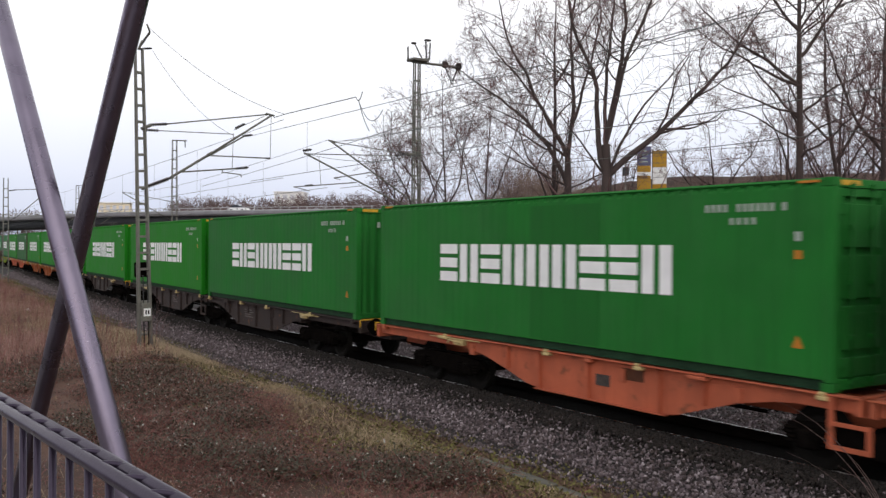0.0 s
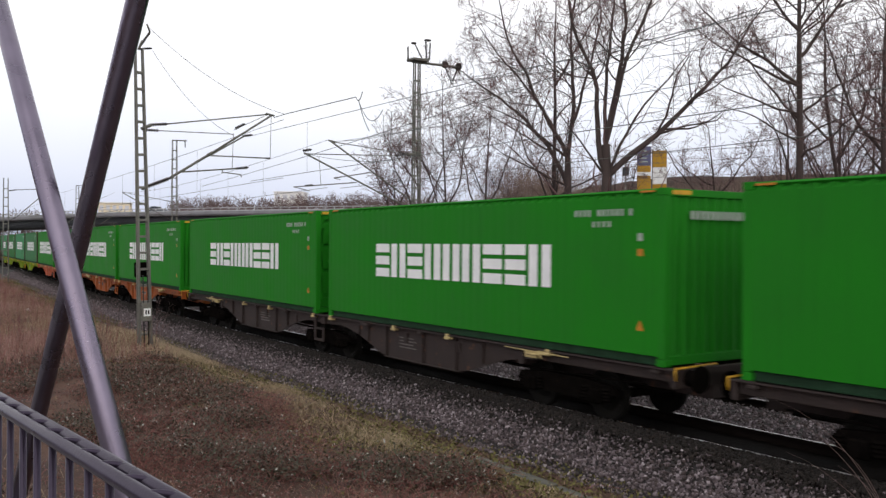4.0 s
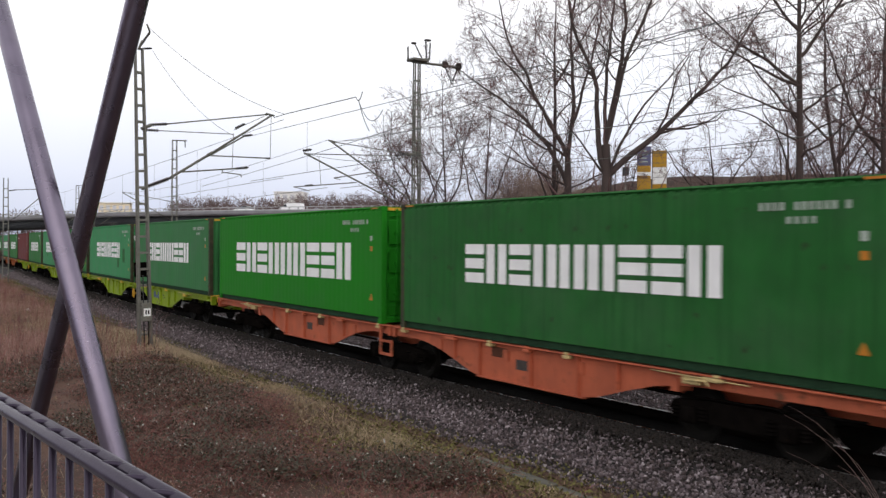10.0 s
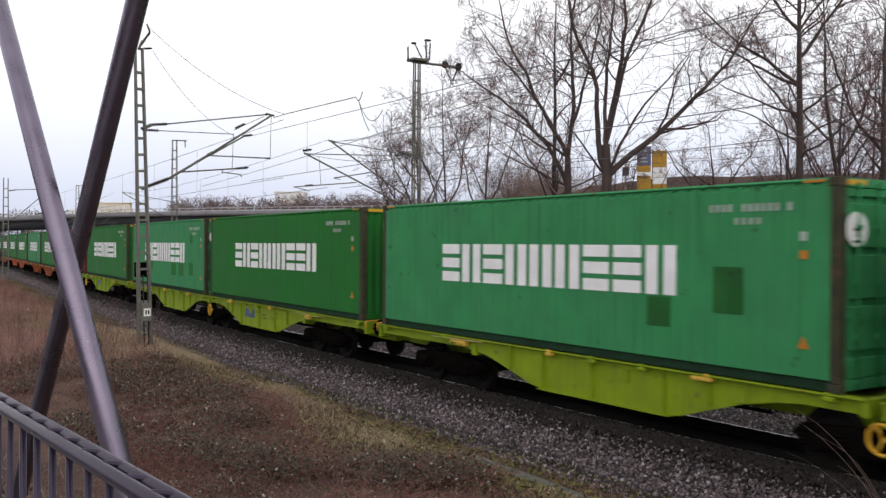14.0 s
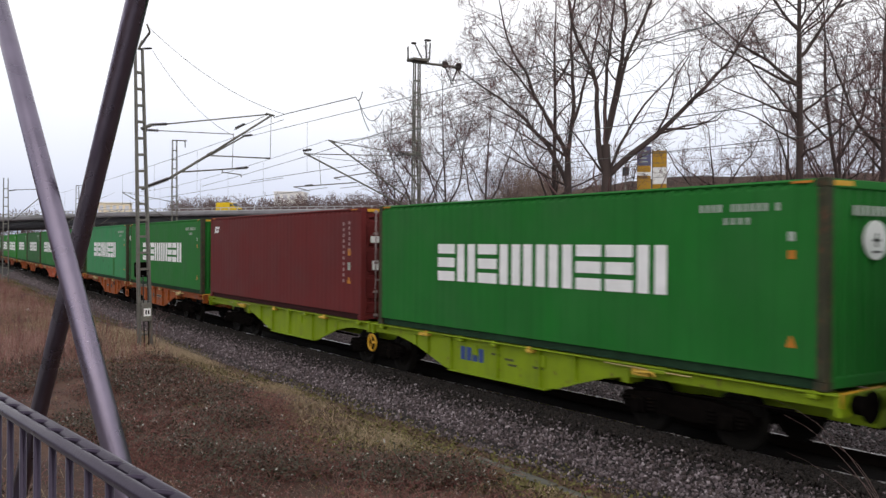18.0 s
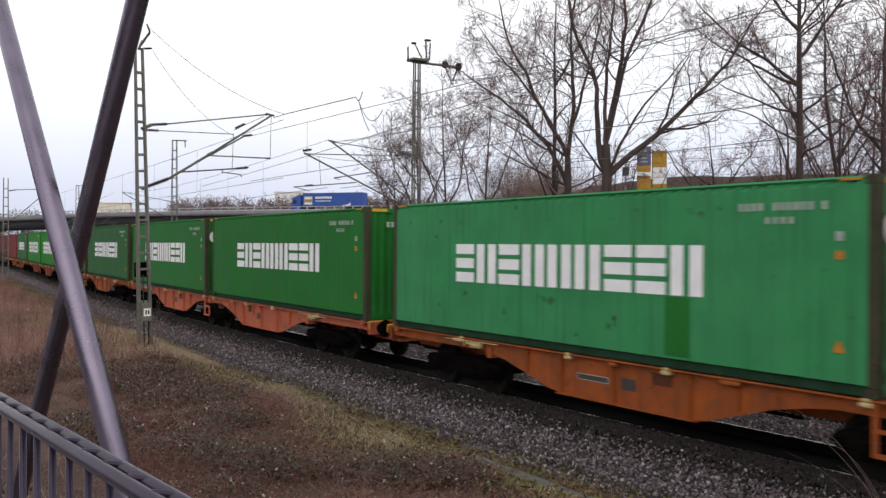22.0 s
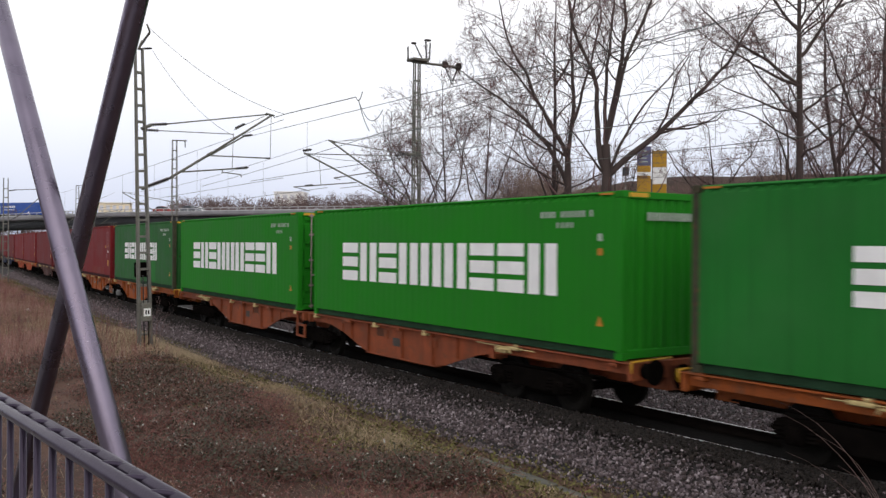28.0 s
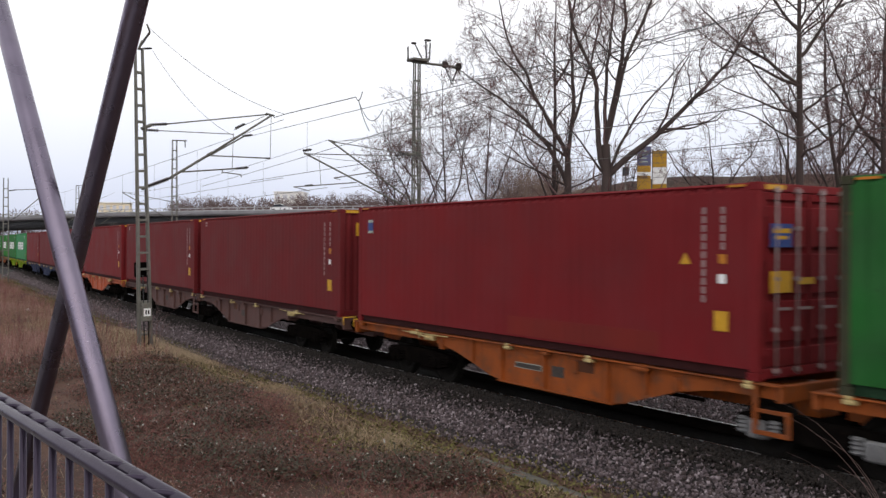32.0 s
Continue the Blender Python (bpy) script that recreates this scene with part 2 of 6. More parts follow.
def prism(outline, y0, y1):
    """An outline in x and z, drawn out along y."""
    bm = bmesh.new()
    front = [bm.verts.new((x, y0, z)) for x, z in outline]
    back = [bm.verts.new((x, y1, z)) for x, z in outline]
    bm.faces.new(front)
    bm.faces.new(list(reversed(back)))
    k = len(outline)
    for i in range(k):
        j = (i + 1) % k
        bm.faces.new((front[j], front[i], back[i], back[j]))
    bmesh.ops.recalc_face_normals(bm, faces=bm.faces)
    return bm


def array_mesh(name, verts, faces):
    """A mesh from numpy arrays of corners and of triangles or quads."""
    me = bpy.data.meshes.new(name)
    k = faces.shape[1]
    me.vertices.add(len(verts))
    me.vertices.foreach_set("co", np.ascontiguousarray(verts, dtype=np.float32).ravel())
    me.loops.add(faces.size)
    me.loops.foreach_set("vertex_index", np.ascontiguousarray(faces, dtype=np.int32).ravel())
    me.polygons.add(len(faces))
    me.polygons.foreach_set("loop_start", np.arange(0, faces.size, k, dtype=np.int32))
    me.update(calc_edges=True)
    return me


def strands(name, p0, p1, r0, r1, sides=4):
    """Many tapered sticks in one mesh."""
    p0, p1 = np.asarray(p0, float), np.asarray(p1, float)
    d = p1 - p0
    d /= np.linalg.norm(d, axis=1)[:, None] + 1e-9
    ref = np.where(np.abs(d[:, 2:3]) > 0.9, np.array([[1.0, 0, 0]]), np.array([[0, 0, 1.0]]))
    u = np.cross(d, ref)
    u /= np.linalg.norm(u, axis=1)[:, None]
    v = np.cross(d, u)
    n = len(p0)
    out = np.empty((n, 2 * sides, 3))
    for i in range(sides):
        k = 2 * math.pi * i / sides
        off = u * math.cos(k) + v * math.sin(k)
        out[:, i] = p0 + off * np.asarray(r0).reshape(-1, 1)
        out[:, sides + i] = p1 + off * np.asarray(r1).reshape(-1, 1)
    base = np.arange(n)[:, None, None] * 2 * sides
    quad = np.array([[i, (i + 1) % sides, sides + (i + 1) % sides, sides + i] for i in range(sides)])[None]
    return array_mesh(name, out.reshape(-1, 3), (base + quad).reshape(-1, 4))


# ---- the line of the track: a transition curve, arc length along the train's travel ----
TRACK_Y, CURVE, CURVE_RATE = 12.3784, 2.1882e-3, 2.427e-5
SECOND_TRACK = -4.1
_s = np.arange(-520.0, 301.0, 0.25)
_i0 = int(np.argmin(np.abs(_s)))
_k = np.clip(CURVE + CURVE_RATE * _s, 0.0, CURVE)
_h = np.cumsum(_k) * 0.25
_h = _h - _h[_i0]
_x = np.cumsum(np.cos(_h)) * 0.25
_y = np.cumsum(np.sin(_h)) * 0.25
_x, _y = _x - _x[_i0], _y - _y[_i0] + TRACK_Y


def on_track(s, lat=0.0):
    """Place and heading at arc length s; lat: metres towards the footbridge."""
    h = np.interp(s, _s, _h)
    return np.interp(s, _s, _x) + lat * np.sin(h), np.interp(s, _s, _y) - lat * np.cos(h), h


def track_pose(s, lat=0.0, z=0.0):
    x, y, h = on_track(s, lat)
    return pose(float(x), float(y), z, 0, 0, math.degrees(float(h)))


def travel(t):
    """How far the train has come, against half time."""
    u = t - 16.0
    return 9.88163 * u + 0.0250575 * u * u + 0.000214775 * u ** 3

# ---- ground ----
def ground_height(s, lat):
    """Bank and ditch beside the line, by distance from the near track's middle."""
    s, lat = np.asarray(s, float), np.asarray(lat, float)
    near = np.interp(lat, [-9, -7.6, -6.4, -5.6, -0.60, 0.66, 0.82, 0.90, 1.20, 1.55, 2.60, 3.2, 4.6, 7, 11, 30], [-0.6, -0.6, -0.5, -0.17, -0.17, -0.17, -0.06, 0.02, 0.02, -0.03, -0.52, -0.52, -0.24, -0.22, -0.45, -0.7])
    wave = 0.10 * np.sin(0.31 * s + 0.5 * lat) + 0.07 * np.sin(0.83 * s - 0.9 * lat + 1.3) + 0.04 * np.sin(1.9 * s + 1.7 * lat)
    rough = np.clip((lat - 2.7) / 2.0, 0, 1) + np.clip((-7.5 - lat) / 2.0, 0, 1)
    return near + wave * rough * 0.8


def build_ground():
    lats = np.concatenate([np.arange(-900, -60, 60.0), np.arange(-60, -9, 3.0), np.arange(-9, 0.3, 0.35), np.arange(0.36, 3.0, 0.16), np.arange(3.1, 14.01, 0.35), np.arange(15, 60, 3.0), np.arange(60, 901, 60.0)])
    ss = np.concatenate([np.arange(-1500, -240, 70.0), np.arange(-240, -100, 4.0), np.arange(-100, 12, 0.7), np.arange(12, 120, 4.0), np.arange(120, 1300, 70.0)])
    S, L = np.meshgrid(ss, lats, indexing="ij")
    h = np.interp(S, _s, _h)
    x0 = np.interp(S, _s, _x) + np.where(S < _s[0], (S - _s[0]) * np.cos(_h[0]), 0) + np.where(S > _s[-1], S - _s[-1], 0)
    y0 = np.interp(S, _s, _y) + np.where(S < _s[0], (S - _s[0]) * np.sin(_h[0]), 0)
    heading = np.where(np.abs(L) > 200, 0.0, h)
    V = np.stack([x0 + L * np.sin(heading), y0 - L * np.cos(heading), ground_height(S, L)], -1)
    a, b = len(ss), len(lats)
    idx = np.arange(a * b).reshape(a, b)
    F = np.stack([idx[:-1, :-1], idx[:-1, 1:], idx[1:, 1:], idx[1:, :-1]], -1).reshape(-1, 4)
    me = array_mesh("ground", V.reshape(-1, 3), F)
    me.materials.append(M["soil"])
    me.materials.append(M["ballast"])
    me.materials.append(M["fouled"])
    mid = (L[:-1, :-1] + L[1:, 1:]) / 2
    # The third material darkens the strip where the train's shade lies.
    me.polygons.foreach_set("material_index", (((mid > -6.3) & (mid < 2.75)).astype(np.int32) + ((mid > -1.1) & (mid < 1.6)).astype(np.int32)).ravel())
    me.polygons.foreach_set("use_smooth", np.ones(len(F), dtype=bool))
    return tagged(new("ground", me), "brown winter ground with a dark grey ballast bed", "ground", kind="structure")


build_ground()


def build_track(lat, label):
    top = empty("railway_track", Matrix())
    tagged(top, label, "railway track", kind="structure")
    ss = np.arange(-230, 60, 2.0)
    for side in (-0.7535, 0.7535):
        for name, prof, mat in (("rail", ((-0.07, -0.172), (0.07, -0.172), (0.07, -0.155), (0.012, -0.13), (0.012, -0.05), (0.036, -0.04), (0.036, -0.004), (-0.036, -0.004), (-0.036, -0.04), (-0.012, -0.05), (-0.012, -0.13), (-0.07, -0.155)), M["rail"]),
                                ("rail_head", ((-0.034, -0.004), (0.034, -0.004), (0.030, 0.0), (-0.030, 0.0)), M["rail_top"])):
            prof = np.array(prof)
            x, y, h = on_track(ss, lat)
            off = side + prof[:, 0]
            V = np.stack([x[:, None] + off * np.sin(h)[:, None], y[:, None] - off * np.cos(h)[:, None], np.broadcast_to(prof[:, 1], (len(ss), len(prof)))], -1)
            a, b = len(ss), len(prof)
            idx = np.arange(a * b).reshape(a, b)
            nx = np.roll(idx, -1, axis=1)
            F = np.stack([idx[:-1], idx[1:], nx[1:], nx[:-1]], -1).reshape(-1, 4)
            part(name, array_mesh(name, V.reshape(-1, 3), F), mat, top)

    def sleeper():
        return prism([(-0.13, -0.36), (0.13, -0.36), (0.11, -0.175), (-0.11, -0.175)], -1.3, 1.3)
    me = shared(("sleeper", 0), sleeper)
    for s in np.arange(-110, 6, 0.6):
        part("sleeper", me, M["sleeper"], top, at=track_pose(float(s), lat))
    return top


build_track(0.0, "railway track with shiny rail heads under the train")
build_track(SECOND_TRACK, "empty second railway track behind the train")


# ---- containers ----
CL, CW, CH = 12.192, 2.438, 2.896
HL, HW = CL / 2, CW / 2
M["rod"] = material("pale_galvanised_rod", (0.28, 0.21, 0.21), 0.6, var=0.2, scale=5)


def corrugated(x0, x1, z0, z1, y, depth, pitch, back, scallop=0.0):
    """A wall of pressed ribs, facing -y; scallop: how far the hollows run in under the top rail."""
    n = max(1, round((x1 - x0) / pitch))
    step = (x1 - x0) / n
    pts = []
    for i in range(n):
        a = x0 + i * step
        pts += [(a, y + depth), (a + 0.25 * step, y + depth), (a + 0.5 * step, y), (a + 0.75 * step, y)]
    pts.append((x1, y + depth))
    bm = bmesh.new()
    lo = [bm.verts.new((px, py, z0)) for px, py in pts]
    hi = [bm.verts.new((px, py, z1)) for px, py in pts]
    if scallop:
        lip = [bm.verts.new((px, py + (scallop if py > y else 0.0), z1)) for px, py in pts]
        for v in hi:
            v.co.z = z1 - 0.075
        for i in range(len(pts) - 1):
            bm.faces.new((hi[i], hi[i + 1], lip[i + 1], lip[i]))
    for i in range(len(pts) - 1):
        bm.faces.new((lo[i], lo[i + 1], hi[i + 1], hi[i]))
    b = [bm.verts.new(v) for v in ((x0, back, z0), (x1, back, z0), (x1, back, z1), (x0, back, z1))]
    bm.faces.new((b[3], b[2], b[1], b[0]))
    bmesh.ops.recalc_face_normals(bm, faces=bm.faces)
    return bm


def rotated(bm, deg):
    bmesh.ops.rotate(bm, verts=bm.verts, cent=(0, 0, 0), matrix=Matrix.Rotation(radians(deg), 3, "Z"))
    return bm


def bars(rows, y, thick=0.004):
    """Flat film or print: rectangles (x0, x1, z0, z1) on the face at y, proud towards -y."""
    bm = bmesh.new()
    for x0, x1, z0, z1 in rows:
        add_box(bm, x0, x1, y - thick, y, z0, z1)
    return bm


def brand_bars(top, start, width, height, top_z):
    """Plain white bars, lying and upright by turns, in place of the maker's mark."""
    cell = width / 9
    face = -HW - 0.001
    w = cell * 0.86
    for i in range(9):
        x = start + (i + 0.07) * cell
        if i in (1, 3, 4, 5, 8):
            spots = [(("upright_bar", width), (0, w * 0.40, 0, height), pose(x + k * w * 0.60, 0, top_z - height)) for k in (0, 1)]
        else:
            spots = [(("lying_bar", width), (0, w, 0, height * 0.26), pose(x, 0, top_z - height + k * height * 0.37)) for k in range(3)]
        for key, row, at in spots:
            part("white_bar", shared(key, lambda: bars([row], face)), M["white_mark"], top, at=at)


def container(color, door_right, style, extras, label, patches=()):
    """A forty-foot high-cube box; door_right: the doors face the way it travels."""
    top = empty("shipping_container")
    tagged(top, label, "shipping container", "containers on the train")
    paint = M[color]
    flip = 0 if door_right else 180

    def put(name, key, make, mat, lab=""):
        return part(name, shared((name, key, mat.name), make), mat, top, lab)

    post = M["rusty_post"] if "rusty" in extras else paint
    # Darker rail colour that carries the shade below the side wall.
    rail_shade = M["underseal_red"] if color in ("red", "red_dark", "brown") else M["underseal"]
    for sgn in (-1, 1):
        put("side_wall", sgn, lambda: rotated(corrugated(-HL + 0.13, HL - 0.13, 0.16, CH - 0.062, -HW + 0.006, 0.0025, 0.276, -HW + 0.075, 0.05), 0 if sgn < 0 else 180), paint)
        put("top_rail", sgn, lambda: box(-HL + 0.17, HL - 0.17, sgn * (HW - 0.08), sgn * (HW + 0.002), CH - 0.066, CH - 0.006, 0.028), paint)
        put("bottom_rail", sgn, lambda: box(-HL + 0.17, HL - 0.17, sgn * (HW - 0.11), sgn * (HW - 0.062), 0.012, 0.155, 0.006), rail_shade)
        put("rail_lip", sgn, lambda: box(-HL + 0.17, HL - 0.17, sgn * (HW - 0.062), sgn * (HW - 0.03), 0.012, 0.022), rail_shade)
    put("roof", 0, lambda: _roof(), paint)
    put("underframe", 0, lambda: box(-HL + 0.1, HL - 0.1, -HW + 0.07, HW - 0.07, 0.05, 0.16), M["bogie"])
    for sx in (-1, 1):
        for sy in (-1, 1):
            put("corner_post", (sx, sy), lambda: box(sx * (HL - 0.15), sx * HL, sy * (HW - 0.15), sy * HW, 0.118, CH - 0.118, 0.012), post)
            for low in (0, 1):
                z0 = 0.0 if low else CH - 0.118
                put("corner_casting", (sx, sy, low), lambda: _casting(sx, sy, z0), post if "rusty" in extras else paint)
        put("end_sill", sx, lambda: box(sx * (HL - 0.12), sx * (HL - 0.01), -HW + 0.16, HW - 0.16, 0.02, 0.17, 0.008), paint)
        put("end_header", sx, lambda: box(sx * (HL - 0.12), sx * (HL - 0.01), -HW + 0.16, HW - 0.16, CH - 0.13, CH - 0.01, 0.008), paint)
    for sx in (-1, 1):
        put("height_stripe", sx, lambda: _end_bars([(-HW + 0.18, -HW + 0.62, CH - 0.10, CH - 0.03)], sx * (HL - 0.008)), M["yellow_mark"])
        put("side_stripe", sx, lambda: bars([sorted((sx * (HL - 0.55), sx * (HL - 0.22))) + [CH - 0.062, CH - 0.028]], -HW - 0.003), M["orange_mark"])
    # closed end and the two door leaves
    ex = -1 if door_right else 1
    put("front_wall", ex, lambda: rotated(corrugated(-HW + 0.15, HW - 0.15, 0.17, CH - 0.13, -HL + 0.03, 0.045, 0.25, -HL + 0.10), 90 if ex > 0 else -90), paint)
    dx = -ex
    for sy in (-1, 1):
        leaf = put("door_leaf", (dx, sy), lambda: _door(dx, sy), paint)
        for off in (0.30, 0.80):
            y = sy * off
            rod_mat = M["rod"] if "steel_rods" in extras else paint
            part("lock_rod", shared(("lock_rod", dx, y, rod_mat.name), lambda: _lock_rod(dx, y)), rod_mat, leaf)
    # print and film on the sides
    face = -HW - 0.001
    if style:
        def mark(name, key, rows, mat, lab=""):
            for k, piece in enumerate([[r] for r in rows] if name in ("number_mark", "size_mark") else [rows]):
                put(name, (key, k), lambda: bars(piece, face), mat, lab)
        if style == "old":
            brand_bars(top, -HL + 2.62, 6.8, 0.80, 1.97)
        elif style == "new":
            brand_bars(top, -HL + 1.72, 8.85, 0.97, 1.99)
        if style in ("old", "new"):
            num = []
            for i in range(11):
                x = HL - 2.16 + i * 0.114 + (0.13 if i > 3 else 0) + (0.09 if i > 9 else 0)
                num.append((x, x + 0.066, CH - 0.43, CH - 0.315))
            mark("number_mark", style, num, M["grey_mark"])
            mark("size_mark", style, [(HL - 1.70 + i * 0.13, HL - 1.70 + i * 0.13 + 0.062, CH - 0.62, CH - 0.52) for i in range(4)], M["grey_mark"])
            mark("white_sticker", style, [(HL - 0.60, HL - 0.49, CH - 0.86, CH - 0.73)], M["grey_mark"])
            put("warning_sign", style, lambda: prism([(HL - 0.62, 0.55), (HL - 0.46, 0.55), (HL - 0.46, 0.575), (HL - 0.53, 0.715), (HL - 0.55, 0.715), (HL - 0.62, 0.575)], face - 0.004, face), M["orange_mark"])
            mark("height_sign", style, [(HL - 0.60, HL - 0.48, CH - 1.11, CH - 0.99)], M["orange_mark"])
        elif style == "plain_red":
            mark("number_mark", style, [(HL - 1.02, HL - 0.955, CH - 0.45 - i * 0.135, CH - 0.345 - i * 0.135) for i in range(11)] + [(HL - 0.66, HL - 0.595, CH - 0.45 - i * 0.135, CH - 0.345 - i * 0.135) for i in range(5)], M["pink_mark"])
            if "emblem" in extras:
                mark("side_emblem", style, [(-HL + 0.52, -HL + 0.76, CH - 0.60, CH - 0.40)], M["blue_mark"])
                mark("emblem_edge", style, [(-HL + 0.52, -HL + 0.76, CH - 0.66, CH - 0.60), (-HL + 0.52, -HL + 0.76, CH - 0.40, CH - 0.33)], M["grey_mark"])
                put("warning_sign", style, lambda: prism([(HL - 1.46, CH - 1.22), (HL - 1.24, CH - 1.22), (HL - 1.35, CH - 1.04)], face - 0.004, face), M["yellow_mark"])
            else:
                mark("emblem_edge", style, [(-HL + 0.58, -HL + 0.78, CH - 0.31, CH - 0.25), (-HL + 0.56, -HL + 0.76, CH - 0.21, CH - 0.15)], M["pink_mark"])
            mark("height_sign", style, [(HL - 0.70, HL - 0.56, CH - 1.20, CH - 1.06)], M["orange_mark"])
            mark("white_sticker", style, [(HL - 0.71, HL - 0.57, CH - 1.50, CH - 1.36)], M["white_mark"])
            mark("yellow_sign", style, [(HL - 0.78, HL - 0.52, 0.68, 0.98)], M["yellow_mark"])
        elif style == "slant_logo":
            mark("side_emblem", style, [(-HL + 0.45 + i * 0.02, -HL + 0.90 + i * 0.02, CH - 0.56 + i * 0.032, CH - 0.53 + i * 0.032) for i in range(7) if i != 3] + [(-HL + 0.50, -HL + 0.62, CH - 0.47, CH - 0.43)], M["white_mark"])
            mark("number_mark", style, [(HL - 1.05, HL - 0.96, CH - 0.45 - i * 0.15, CH - 0.365 - i * 0.15) for i in range(11)] + [(HL - 0.72, HL - 0.63, CH - 0.42 - i * 0.14, CH - 0.335 - i * 0.14) for i in range(6)], M["pink_mark"])
            mark("height_sign", style, [(HL - 0.76, HL - 0.60, CH - 1.24, CH - 1.06)], M["orange_mark"])
            mark("white_sticker", style, [(HL - 0.75, HL - 0.61, CH - 1.62, CH - 1.42)], M["grey_mark"])
            mark("warning_sign", style, [(HL - 0.78, HL - 0.60, 0.92, 1.00), (HL - 0.74, HL - 0.64, 1.00, 1.08)], M["orange_mark"])
    for x, z, w, h, patch_paint in patches:
        part("repair_patch", bars([(x - HL, x - HL + w, z, z + h)], face + 0.0045, 0.0035), M[patch_paint], top, "repainted patch of another shade")
    # print on the leading end
    fx = HL + 0.002
    if "disc" in extras:
        dy, dz, dr = (-0.82, CH - 0.70, 0.24) if door_right else (-0.05, CH - 0.84, 0.28)
        put("end_disc", door_right, lambda: add_lathe(bmesh.new(), [(dr, fx - 0.03), (dr, fx)], "x", 24, (0, dy, dz)), M["white_mark"], "round white emblem")
        put("disc_centre", door_right, lambda: _plus(fx, dy, dz), M["black_mark"])
    if style in ("old", "new") and not door_right:
        for k in range(11):
            put("end_number", k, lambda: _end_bars([(-0.62 + k * 0.125, -0.62 + k * 0.125 + 0.085, CH - 0.50, CH - 0.36)], fx), M["grey_mark"])
    if style == "plain_red" and door_right:
        put("end_emblem", 0, lambda: _end_bars([(-0.95, -0.45, CH - 0.95, CH - 0.60)], fx + 0.01), M["blue_mark"])
        put("end_emblem_stripe", 0, lambda: _end_bars([(-0.9, -0.5, CH - 0.74, CH - 0.67), (-0.84, -0.56, CH - 0.83, CH - 0.78)], fx + 0.016), M["yellow_mark"])
        put("end_sign", 0, lambda: _end_bars([(-0.95, -0.45, CH - 1.62, CH - 1.30), (-0.3, 0.1, CH - 1.5, CH - 1.4)], fx + 0.01), M["yellow_mark"])
    if style == "plain_red" and not door_right:
        put("end_sign", 1, lambda: _end_bars([(-0.75, -0.35, CH - 0.72, CH - 0.36)], fx), M["yellow_mark"])
    if style == "slant_logo":
        put("end_emblem", 2, lambda: _end_bars([(-0.95, -0.34, CH - 0.90, CH - 0.73)], fx + 0.01), M["white_mark"])
        put("end_sticker", 2, lambda: _end_bars([(-0.9, -0.72, CH - 1.6, CH - 1.36)], fx + 0.01), M["white_mark"])
    return top


def _roof():
    bm = bmesh.new()
    n = 40
    step = (CL - 0.34) / n
    x = -HL + 0.17
    pts = []
    for i in range(n):
        pts += [(x, CH - 0.02), (x + 0.3 * step, CH - 0.02), (x + 0.4 * step, CH - 0.004), (x + 0.9 * step, CH - 0.004)]
        x += step
    pts.append((HL - 0.17, CH - 0.02))
    a = [bm.verts.new((px, -HW + 0.06, pz)) for px, pz in pts]
    b = [bm.verts.new((px, HW - 0.06, pz)) for px, pz in pts]
    for i in range(len(pts) - 1):
        bm.faces.new((a[i], a[i + 1], b[i + 1], b[i]))
    return bm


def _casting(sx, sy, z0):
    bm = box(sx * (HL - 0.178), sx * (HL + 0.003), sy * (HW - 0.162), sy * (HW + 0.003), z0, z0 + 0.118, 0.006)
    return bm


def _door(dx, sy):
    """One leaf: flat panels with pressed grooves lying between them, and hinges."""
    bm = box(dx * (HL - 0.10), dx * (HL - 0.08), sy * 0.012, sy * (HW - 0.155), 0.18, CH - 0.14, 0.004)
    edges = (0.18, 0.45, 0.55, 1.15, 1.25, 1.85, 1.95, 2.55, 2.64, CH - 0.14)
    a, b = sorted((dx * (HL - 0.085), dx * (HL - 0.022)))
    c, d = sorted((sy * 0.016, sy * (HW - 0.16)))
    for z0, z1 in zip(edges[::2], edges[1::2]):
        add_box(bm, a, b, c, d, z0, z1, 0.012)
    for y0, y1 in ((0.016, 0.07), (HW - 0.23, HW - 0.16)):
        c, d = sorted((sy * y0, sy * y1))
        add_box(bm, a, b, c, d, 0.2, CH - 0.16)
    for z in (0.35, 1.0, 1.75, 2.4):
        a2, b2 = sorted((dx * (HL - 0.06), dx * (HL + 0.0)))
        c, d = sorted((sy * (HW - 0.26), sy * (HW - 0.12)))
        add_box(bm, a2, b2, c, d, z, z + 0.10)
    return bm


def _lock_rod(dx, y):
    bm = tube((dx * (HL + 0.012), y, 0.06), (dx * (HL + 0.012), y, CH - 0.05), 0.019, sides=8)
    for z in (0.10, 0.7, 1.45, 2.2, CH - 0.14):
        a, b = sorted((dx * (HL - 0.03), dx * (HL + 0.034)))
        add_box(bm, a, b, y - 0.055, y + 0.055, z, z + 0.06)
    a, b = sorted((dx * (HL + 0.03), dx * (HL + 0.05)))
    add_box(bm, a, b, y - 0.02, y + 0.30, 1.02, 1.06)
    return bm


def _end_bars(rows, x, thick=0.004):
    bm = bmesh.new()
    for y0, y1, z0, z1 in rows:
        add_box(bm, x, x + thick, y0, y1, z0, z1)
    return bm


def _plus(x, y, z):
    return _end_bars([(y - 0.02, y + 0.02, z - 0.10, z + 0.10), (y - 0.09, y - 0.025, z - 0.02, z + 0.02), (y + 0.025, y + 0.09, z - 0.02, z + 0.02), (y - 0.10, y + 0.10, z - 0.18, z - 0.15)], x + 0.004)


# ---- wagons: articulated pairs, one half under each container ----
WHEEL = 0.46


